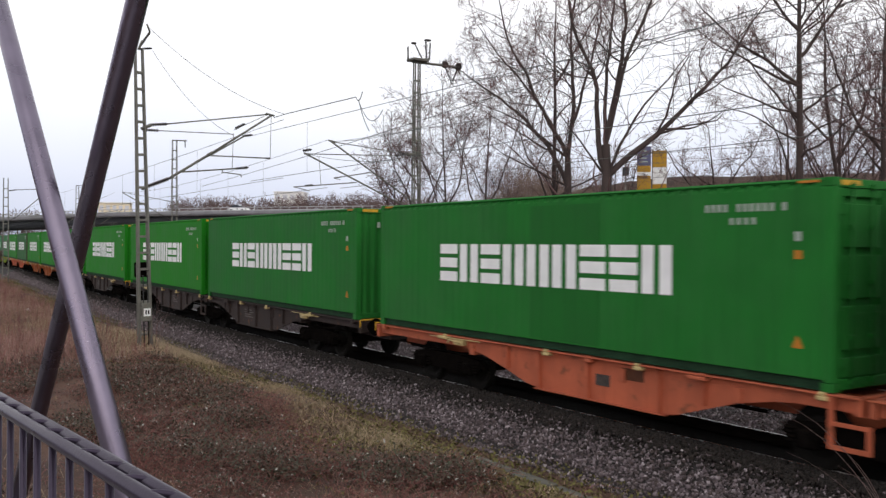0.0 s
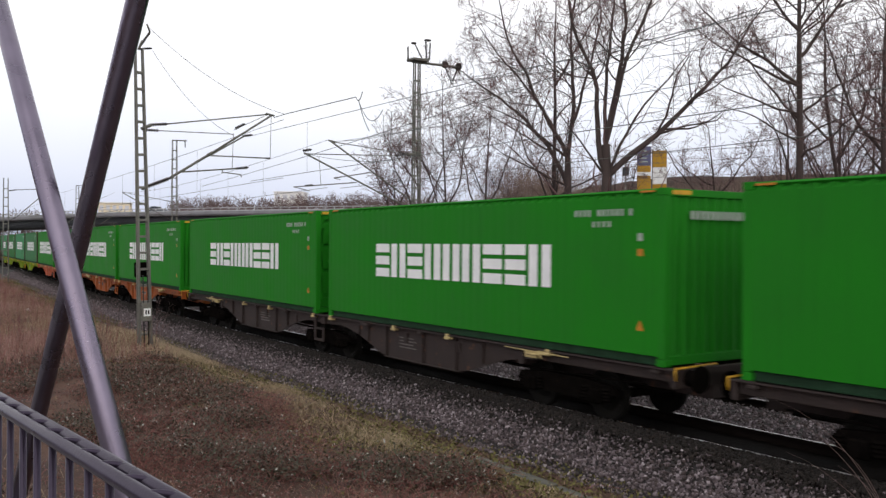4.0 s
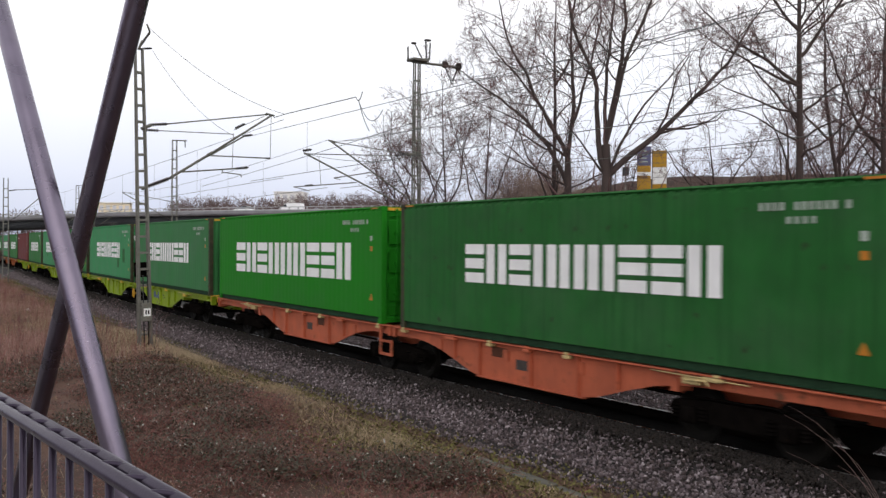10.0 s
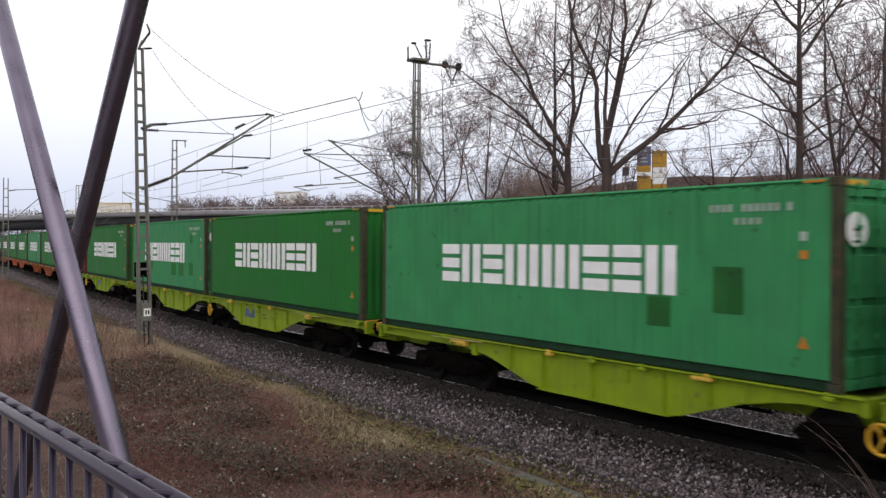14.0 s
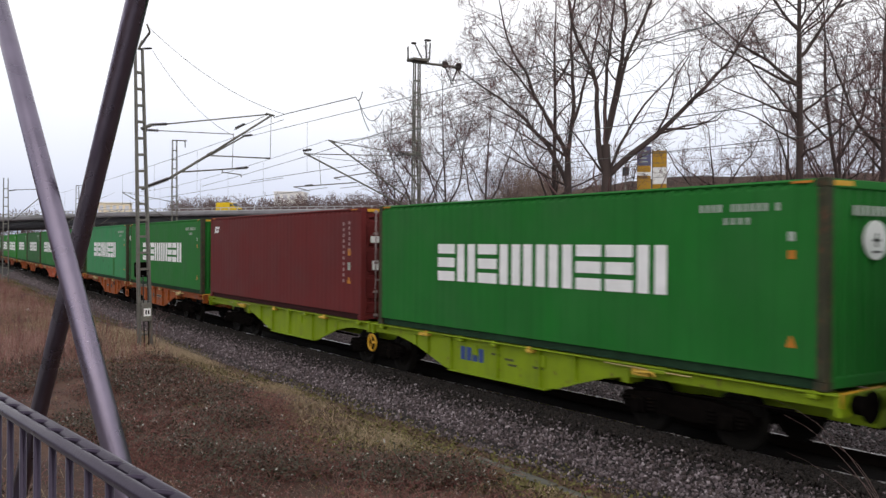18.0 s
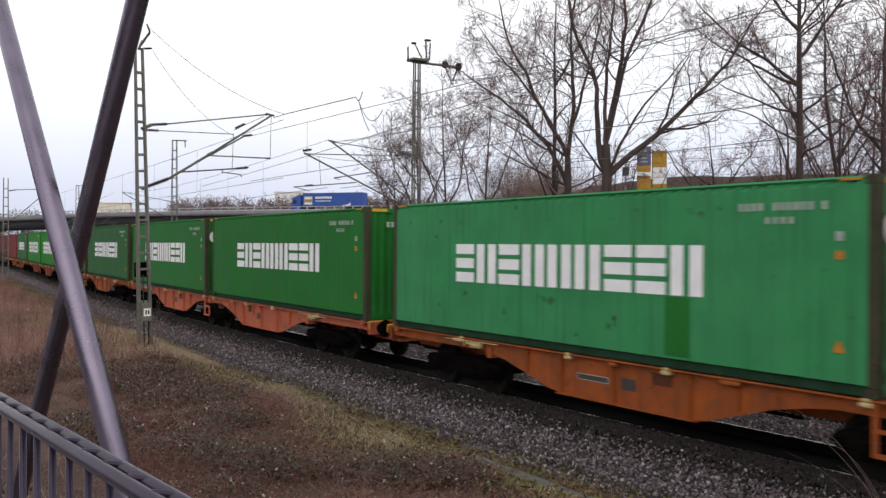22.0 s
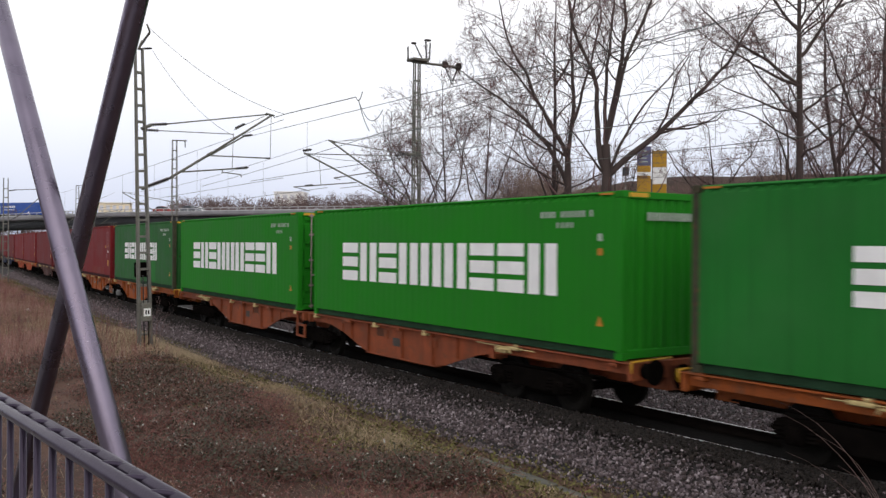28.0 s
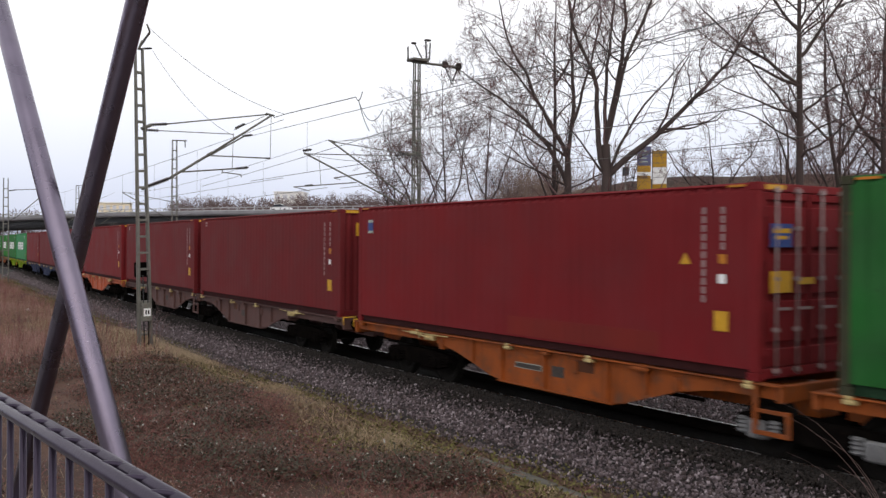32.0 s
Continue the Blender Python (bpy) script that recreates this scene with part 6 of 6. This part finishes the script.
def dry_grass():
    rs = np.random.RandomState(21)
    n = 240000
    s, lat = spread_points(rs, n, 2.5, 13.0)
    s, lat = np.concatenate([s, rs.uniform(-40, -25, 60000)]), np.concatenate([lat, rs.uniform(3.0, 6.5, 60000)])
    n = len(s)
    straw = straw_at(s, lat)
    keep = rs.uniform(0, 1, n) < np.clip(patchiness(s, lat, 0.9, 1.3) ** 2 * np.where(s > -26, 1.35 * broken(s, lat), 1) * np.interp(lat, [2.5, 3.0, 4.6, 5.3, 6.2, 13], [0.25, 0.9, 1.2, 0.7, 0.2, 0.16]) + np.where(s > -24, 0.25 + 0.6 * broken(s, lat), 0.8) * straw + 0.75 * np.clip((-s - 26) / 10, 0, 1) * (lat > 5) - 0.9 * bush_at(s, lat), 0, 1)
    keep &= ~((np.abs(lat - 3.4) < 0.13) & (s > -12.8) & (rs.uniform(0, 1, n) < 0.8))
    s, lat, straw = s[keep], lat[keep], straw[keep]
    n = len(s)
    base = to_world(s, lat)
    h = rs.uniform(0.05, 0.20, n) * np.interp(lat, [2.5, 4.0, 6.0], [0.5, 0.9, 1.2]) * (1 + straw)
    yaw = 0.9 * np.sin(0.8 * s + lat) + rs.normal(0, 1.3, n)
    bend = rs.uniform(0.6, 2.2, n) + 1.1 * np.clip(straw, 0, 1)
    side = np.stack([np.cos(yaw + 1.57), np.sin(yaw + 1.57), np.zeros(n)], 1) * rs.uniform(0.002, 0.0055, n)[:, None]
    mid = base + np.stack([np.cos(yaw) * h * bend * 0.4, np.sin(yaw) * h * bend * 0.4, h * 0.55], 1)
    tipp = base + np.stack([np.cos(yaw) * h * bend, np.sin(yaw) * h * bend, h * np.clip(0.9 - 0.4 * bend, 0.05, 1)], 1)
    V = np.stack([base - side, base + side, mid + side * 0.7, mid - side * 0.7, tipp], 1).reshape(-1, 3)
    o = np.arange(n)[:, None] * 5
    F = np.concatenate([o + np.array([[0, 1, 2]]), o + np.array([[0, 2, 3]]), o + np.array([[3, 2, 4]])], 1).reshape(-1, 3)
    me = array_mesh("dry_grass", V, F)
    me.materials.append(scatter_material("dry_grass_blades", [(0.380, 0.262, 0.170), (0.205, 0.150, 0.088), (0.500, 0.370, 0.250), (0.150, 0.138, 0.062), (0.300, 0.195, 0.135)], 0.9))
    tagged(new("dry_grass", me), "matted dry straw-coloured winter grass beside the ballast", "grass", kind="stuff")


def moss():
    rs = np.random.RandomState(27)
    n = 120000
    s, lat = spread_points(rs, n, 2.45, 6.8)
    keep = rs.uniform(0, 1, n) < np.clip(patchiness(s, lat, 0.6, 2.1) * 1.6 - 0.20, 0, 1) * np.interp(lat, [2.4, 5.2, 6.8], [1, 0.9, 0.15])
    keep &= ~((np.abs(lat - 3.4) < 0.12) & (s > -12.8) & (rs.uniform(0, 1, n) < 0.75))
    s, lat = s[keep], lat[keep]
    n = len(s)
    base = to_world(s, lat)
    yaw = rs.uniform(0, 6.283, n)
    w = rs.uniform(0.018, 0.042, n)[:, None]
    a = np.stack([np.cos(yaw), np.sin(yaw), rs.uniform(0.1, 1.2, n)], 1) * w
    b = np.stack([-np.sin(yaw), np.cos(yaw), rs.uniform(0.0, 0.6, n)], 1) * w
    V = np.stack([base, base + a, base + a + b, base + b], 1).reshape(-1, 3)
    F = np.arange(n * 4).reshape(-1, 4)
    me = array_mesh("moss", V, F)
    me.materials.append(scatter_material("moss_tufts", [(0.110, 0.105, 0.030), (0.160, 0.145, 0.048), (0.078, 0.066, 0.026), (0.14, 0.100, 0.058)], 0.95))
    tagged(new("moss", me), "low olive-green moss and grass at the foot of the ballast", "moss", kind="stuff")


def brambles():
    rs = np.random.RandomState(33)
    n = 60000
    s, lat = spread_points(rs, n, 3.6, 13.0)
    s, lat = np.concatenate([s, rs.uniform(-17.5, -8.5, 15000)]), np.concatenate([lat, rs.uniform(4.9, 8.6, 15000)])
    n = len(s)
    keep = rs.uniform(0, 1, n) < np.clip(patchiness(s, lat, 0.5, 0.9) * np.interp(lat, [3.6, 4.4, 5.0, 6.0, 13], [0.10, 0.45, 0.8, 1.2, 1.2]) * (0.55 + 0.8 * (1 - broken(s, lat))) - straw_at(s, lat) - 0.7 * bush_at(s, lat), 0, 1)
    s, lat = s[keep], lat[keep]
    n = len(s)
    clump = np.clip(patchiness(s, lat, 1.7, 2.3) - 0.35, 0, 1)
    p = to_world(s, lat, -0.02)
    d = np.stack([rs.normal(0, 0.55, n), rs.normal(0, 0.55, n), rs.uniform(0.6, 1.2, n)], 1)
    size = rs.uniform(0.06, 0.20, n) * (0.45 + 2.0 * clump)
    P0, P1, R = [], [], []
    leaves = []
    for k in range(4):
        q = p + d * size[:, None] * 0.55
        P0.append(p), P1.append(q), R.append(np.full(n, 0.0042 - 0.0007 * k))
        if k:
            leaves.append(q + rs.normal(0, 0.03, (n, 3)))
            leaves.append((p + q) / 2 + rs.normal(0, 0.03, (n, 3)))
        d = d + rs.normal(0, 0.25, (n, 3)) - np.array([0, 0, 0.42])
        p = q
    me = strands("brambles", np.concatenate(P0), np.concatenate(P1), np.concatenate(R), np.concatenate(R) * 0.8, 3)
    me.materials.append(scatter_material("bramble_stems", [(0.179, 0.059, 0.055), (0.273, 0.098, 0.090), (0.100, 0.033, 0.032), (0.347, 0.189, 0.152), (0.221, 0.077, 0.072)], 0.85))
    tagged(new("brambles", me), "tangled red-brown bramble stems on the verge", "brambles", kind="stuff")
    c = np.concatenate(leaves)
    rs.shuffle(c)
    c = c[:190000]
    m = len(c)
    yaw = rs.uniform(0, 6.283, m)
    w = rs.uniform(0.006, 0.013, m)[:, None]
    a = np.stack([np.cos(yaw), np.sin(yaw), rs.normal(0, 0.5, m)], 1) * w * 1.4
    b = np.stack([-np.sin(yaw), np.cos(yaw), rs.normal(0, 0.5, m)], 1) * w
    V = np.stack([c - a, c + b * 0.8, c + a, c - b * 0.8], 1).reshape(-1, 3)
    me = array_mesh("bramble_leaves", V, np.arange(m * 4).reshape(-1, 4))
    # The palest tone stands for bleached leaves and for glints on leaves.
    me.materials.append(scatter_material("bramble_leaf", [(0.064, 0.032, 0.028), (0.039, 0.034, 0.019), (0.101, 0.052, 0.044), (0.055, 0.032, 0.027), (0.052, 0.046, 0.024), (0.128, 0.072, 0.061), (0.076, 0.042, 0.037), (0.172, 0.103, 0.085), (0.127, 0.063, 0.049), (0.405, 0.319, 0.307)], 0.7))
    tagged(new("bramble_leaves", me), "small withered dark leaves among the brambles", "leaves", kind="stuff")


def gravel():
    rs = np.random.RandomState(41)
    octa = np.array([[1, 0, 0], [-1, 0, 0], [0, 1, 0], [0, -1, 0], [0, 0, 1], [0, 0, -1]], float)
    tri = np.array([[0, 2, 4], [2, 1, 4], [1, 3, 4], [3, 0, 4], [2, 0, 5], [1, 2, 5], [3, 1, 5], [0, 3, 5]])
    n = 105000
    s, lat = spread_points(rs, n, 0.95, 2.85, 0.75, -110.0, 2.0)
    keep = (lat < 2.45) | (rs.uniform(0, 1, n) < 0.35)
    s, lat = s[keep], lat[keep]
    n2 = 46000
    s = np.concatenate([s, 1.0 - 46.0 * rs.uniform(0, 1, n2) ** 1.7])
    lat = np.concatenate([lat, -0.85 - 5.0 * rs.uniform(0, 1, n2) ** 1.5])
    n = len(s)
    c = to_world(s, lat, 0.012)
    size = rs.uniform(0.018, 0.040, n)[:, None, None]
    V = octa[None] * (1 + rs.uniform(-0.4, 0.4, (n, 6, 3))) + rs.uniform(-0.35, 0.35, (n, 6, 3))
    q = rs.normal(0, 1, (n, 4))
    q /= np.linalg.norm(q, axis=1)[:, None]
    w, x, y, z = q.T
    Rm = np.stack([1 - 2 * (y * y + z * z), 2 * (x * y - z * w), 2 * (x * z + y * w), 2 * (x * y + z * w), 1 - 2 * (x * x + z * z), 2 * (y * z - x * w), 2 * (x * z - y * w), 2 * (y * z + x * w), 1 - 2 * (x * x + y * y)], -1).reshape(n, 3, 3)
    V = np.einsum("nij,nkj->nki", Rm, V) * size + c[:, None, :]
    F = (np.arange(n)[:, None, None] * 6 + tri[None]).reshape(-1, 3)
    # Stones nearest the rail: dust and the train's shade painted as one dark tone.
    dust_shade = ((lat > 0) & (lat < 1.76 + 0.2 * rs.normal(0, 1, n))).repeat(8)
    me = array_mesh("dusty_gravel", V.reshape(-1, 3), F[dust_shade])
    me.materials.append(scatter_material("dust_shade_stones", [(0.011, 0.0085, 0.0075), (0.019, 0.0145, 0.0125), (0.008, 0.0065, 0.006), (0.028, 0.021, 0.018)], 0.9))
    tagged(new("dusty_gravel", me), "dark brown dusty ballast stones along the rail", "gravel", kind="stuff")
    F = F[~dust_shade]
    me = array_mesh("gravel", V.reshape(-1, 3), F)
    me.materials.append(scatter_material("ballast_stones", [(0.056, 0.043, 0.046), (0.149, 0.116, 0.129), (0.032, 0.023, 0.025), (0.199, 0.162, 0.174), (0.078, 0.056, 0.055), (0.049, 0.036, 0.036), (0.106, 0.082, 0.090), (0.355, 0.305, 0.323)], 0.85))
    tagged(new("gravel", me), "grey crushed-stone ballast on the track's shoulder", "gravel", kind="stuff")


def bramble_clumps():
    """Low mounds of bramble with withered leaves, and taller red shoots."""
    rs = np.random.RandomState(61)
    P0, P1, R, C = [], [], [], []
    for k in range(420):
        s0 = -7.0 - 50.0 * rs.uniform(0, 1) ** 1.5
        lat0 = rs.uniform(4.6, 12.0)
        if k < 250:
            bs, bl, ws, wl, _ = BUSHES[k % len(BUSHES)]
            s0, lat0 = rs.normal(bs, ws * 0.62), rs.normal(bl, wl * 0.62)
            if lat0 < 3.9:
                continue
        elif k % 3 or straw_at(s0, lat0) > 0.4 or 0.5 + 0.5 * math.sin(0.55 * s0 + 0.8 * lat0) < rs.uniform(0, 0.75):
            continue
        size = rs.uniform(0.22, 0.46)
        n = int(84 * size / 0.35)
        s, lat = rs.normal(s0, size * 0.5, n), rs.normal(lat0, size * 0.5, n)
        p = to_world(s, lat, -0.03)
        d = np.stack([rs.normal(0, 0.6, n), rs.normal(0, 0.6, n), rs.uniform(0.7, 1.3, n)], 1)
        for j in range(4):
            q = p + d * size * 0.26
            P0.append(p), P1.append(q), R.append(np.full(n, 0.004 - 0.0006 * j))
            if j:
                C += [p + (q - p) * f + rs.normal(0, 0.045, (n, 3)) for f in (0.45, 1.0)]
            d = d + rs.normal(0, 0.3, (n, 3)) - np.array([0, 0, 0.5])
            p = q
    for k in range(5200):
        s0, lat0 = -24.0 - 60.0 * rs.uniform(0, 1), rs.uniform(5.0, 13.0)
        p = to_world(np.array([s0]), np.array([lat0]))
        q = p + np.array([[rs.normal(0, 0.15), rs.normal(0, 0.15), rs.uniform(0.4, 1.1)]])
        P0.append(p), P1.append(q), R.append(np.array([0.005]))
    me = strands("bramble_shoots", np.concatenate(P0), np.concatenate(P1), np.concatenate(R), np.concatenate(R) * 0.7, 3)
    me.materials.append(scatter_material("red_shoots", [(0.190, 0.074, 0.066), (0.280, 0.118, 0.102), (0.120, 0.046, 0.042), (0.340, 0.215, 0.160)], 0.85))
    tagged(new("bramble_shoots", me), "arching red-brown shoots in low mounds", "brambles", kind="stuff")
    c = np.concatenate(C)
    m = len(c)
    yaw = rs.uniform(0, 6.283, m)
    w = rs.uniform(0.009, 0.021, m)[:, None]
    a = np.stack([np.cos(yaw), np.sin(yaw), rs.normal(0, 0.5, m)], 1) * w * 1.4
    b = np.stack([-np.sin(yaw), np.cos(yaw), rs.normal(0, 0.5, m)], 1) * w
    me = array_mesh("mound_leaves", np.stack([c - a, c + b * 0.8, c + a, c - b * 0.8], 1).reshape(-1, 3), np.arange(m * 4).reshape(-1, 4))
    # The last, pale tone paints glints on glossy leaves.
    me.materials.append(scatter_material("mound_leaf", [(0.030, 0.034, 0.016), (0.062, 0.034, 0.026), (0.040, 0.044, 0.022), (0.085, 0.046, 0.036), (0.022, 0.020, 0.012), (0.070, 0.070, 0.044), (0.048, 0.026, 0.020), (0.034, 0.040, 0.020), (0.110, 0.072, 0.055), (0.026, 0.026, 0.014), (0.050, 0.062, 0.032), (0.036, 0.046, 0.022), (0.420, 0.410, 0.380)], 0.6))
    tagged(new("mound_leaves", me), "dark withered bramble leaves in low mounds", "leaves", kind="stuff")


def cable_trough():
    """Concrete lids of a cable duct, half overgrown, along the foot of the ballast."""
    top = empty("cable_duct")
    tagged(top, "weathered grey concrete cable duct lids, half overgrown", "cable duct", kind="structure")
    me = shared(("duct_lid", 0), lambda: box(-0.48, 0.48, -0.17, 0.17, -0.05, 0.0, 0.012))
    rr = random.Random(4)
    for k in range(60):
        s = -2.6 - k * 0.99
        if k > 9 and rr.random() < 0.85:
            continue
        x, y, h = on_track(s, 3.4)
        z = float(ground_height(s, 3.4)) + rr.uniform(-0.012, 0.022)
        part("duct_lid", me, M["duct"], top, at=pose(float(x), float(y), z, rr.uniform(-4, 4), rr.uniform(-2.5, 2.5), math.degrees(float(h)) + rr.uniform(-3, 3)))


def swept(points, radii, sides=5):
    """One bent, tapered cane through the points."""
    bm = bmesh.new()
    rings = []
    for (x, y, z), r in zip(points, radii):
        rings.append([bm.verts.new((x + r * math.cos(6.283 * k / sides), y + r * math.sin(6.283 * k / sides), z)) for k in range(sides)])
    for a, b in zip(rings, rings[1:]):
        for k in range(sides):
            bm.faces.new((a[k], a[(k + 1) % sides], b[(k + 1) % sides], b[k]))
    return bm


def bare_twigs():
    """A leafless shoot close to the track."""
    top = empty("sapling", pose(-5.35, 9.95, -0.5))
    tagged(top, "thin leafless shoots at the edge of the ballast", "sapling")
    for dx, reach, rise, fork in ((-0.04, 1.17, 1.30, 0.0), (0.02, 1.36, 1.90, 0.0), (-0.02, 1.22, 1.72, 0.0), (0.06, 0.92, 1.52, 0.0), (0.10, 0.60, 1.12, 0.3)):
        p0, p1, r0, r1 = [], [], [], []
        n = 9
        for k in range(n):
            a, b = k / n, (k + 1) / n
            spots = [VIEW_RIGHT * (dx - reach * u ** 1.7) + VIEW_AWAY * (fork * u) + Vector((0, 0, rise * (1.45 * u - 0.45 * u * u) + 0.02 * math.sin(9 * u + 20 * dx))) for u in (a, b)]
            p0.append(tuple(spots[0])), p1.append(tuple(spots[1]))
            r0.append(0.0085 - 0.005 * a), r1.append(0.0085 - 0.005 * b)
        part("shoot", swept(p0 + p1[-1:], r0 + r1[-1:]), M["bramble_cane"], top)
    for k, (s, lat) in enumerate(((-27.0, 4.6), (-31.0, 5.2), (-34.0, 7.5), (-24.0, 6.8), (-38.0, 9.0), (-30.0, 9.6))):
        x, y, h = on_track(s, lat)
        tree(float(x), float(y), float(ground_height(s, lat)), [(0, 4, 2, 0, 1.5, 0.010, 2), (0, -14, -6, 5, 1.2, 0.008, 2), (0, 16, 6, -5, 1.3, 0.008, 2)], 80 + k, "thin leafless sapling in the scrub", "sapling", 4, 0.003)


def pale_grass():
    """Tall faded grass on the far verge."""
    rs = np.random.RandomState(91)
    n = 60000
    s, lat = -24.0 - 56.0 * rs.uniform(0, 1, n) ** 1.3, rs.uniform(4.6, 13.5, n)
    keep = rs.uniform(0, 1, n) < np.clip(1.5 * patchiness(s, lat, 0.35, 0.8) - 0.3, 0.1, 1) * np.clip((-s - 23) / 8, 0, 1)
    s, lat = s[keep], lat[keep]
    n = len(s)
    base = to_world(s, lat)
    h = rs.uniform(0.22, 0.55, n)
    lean = np.stack([rs.normal(0, 0.25, n), rs.normal(0, 0.25, n), np.ones(n)], 1) * h[:, None]
    yaw = rs.uniform(0, 6.283, n)
    side = np.stack([np.cos(yaw), np.sin(yaw), np.zeros(n)], 1) * rs.uniform(0.004, 0.010, n)[:, None]
    V = np.stack([base - side, base + side, base + lean], 1).reshape(-1, 3)
    me = array_mesh("pale_grass", V, np.arange(n * 3).reshape(-1, 3))
    me.materials.append(scatter_material("faded_grass", [(0.34, 0.20, 0.18), (0.44, 0.30, 0.25), (0.26, 0.12, 0.115), (0.38, 0.23, 0.20), (0.30, 0.155, 0.145)], 0.95))
    tagged(new("pale_grass", me), "faded pinkish-brown tall grass on the verge", "grass", kind="stuff")


pale_grass()
LITTER = (-45.5, 8.31, -0.06)


def litter():
    """A crumpled white bag in the scrub."""
    bm = bmesh.new()
    bmesh.ops.create_icosphere(bm, subdivisions=2, radius=0.12)
    rr = random.Random(5)
    for v in bm.verts:
        v.co *= rr.uniform(0.72, 1.1)
        v.co.z *= 0.85
    ob = part("plastic_bag", bm, M["white_mark"], at=pose(*LITTER))
    tagged(ob, "crumpled white plastic bag lying in the scrub", "litter")


litter()
dry_grass()
moss()
brambles()
gravel()
bramble_clumps()
cable_trough()
bare_twigs()


# ---- what moves ----
DECK = 1.165


def motions():
    for thing, lane, a0, speed, t0 in VEHICLES:
        rows = []
        for k in range(33):
            p = road_point(a0 + speed * (k - t0), lane)
            q = road_point(a0 + speed * (k - t0) + 2, lane)
            h = math.degrees(math.atan2(ROAD_U.y, ROAD_U.x)) + (0 if speed > 0 or thing.name.startswith("truck") else 180)
            rows.append((float(k), pose(p.x, p.y, p.z, 0, 0, h)))
        walk(thing, rows)
    times = [0.0] + [float(t) for t in range(1, 33)]
    for s0, box_thing, wagon, bogies in TRAIN:
        walk(box_thing, [(t, track_pose(s0 + travel(t), 0.0, DECK)) for t in times])
        walk(wagon, [(t, track_pose(s0 + travel(t))) for t in times])
        for b, sets, off in bogies:
            for w in sets:
                hub = w.matrix_basis.translation.copy()
                rows, t, last = [], 0.0, None
                while t < 32.0:
                    s = s0 + off + travel(t)
                    if -48.0 < s < 2.0:
                        rows.append((round(t * FPS) / FPS, s))
                        t += 1.7 / FPS * 1.0
                    else:
                        t += 0.2
                seen = sorted({r[0]: r[1] for r in rows}.items())
                if not seen:
                    continue
                keyed = []
                if seen[0][0] > 0:
                    keyed.append((0.0, seen[0][1]))
                keyed += seen
                if seen[-1][0] < 32:
                    keyed.append((32.0, seen[-1][1]))
                walk(w, [(t, Matrix.Translation(hub) @ Matrix.Rotation(s / WHEEL, 4, "Y")) for t, s in keyed])


motions()
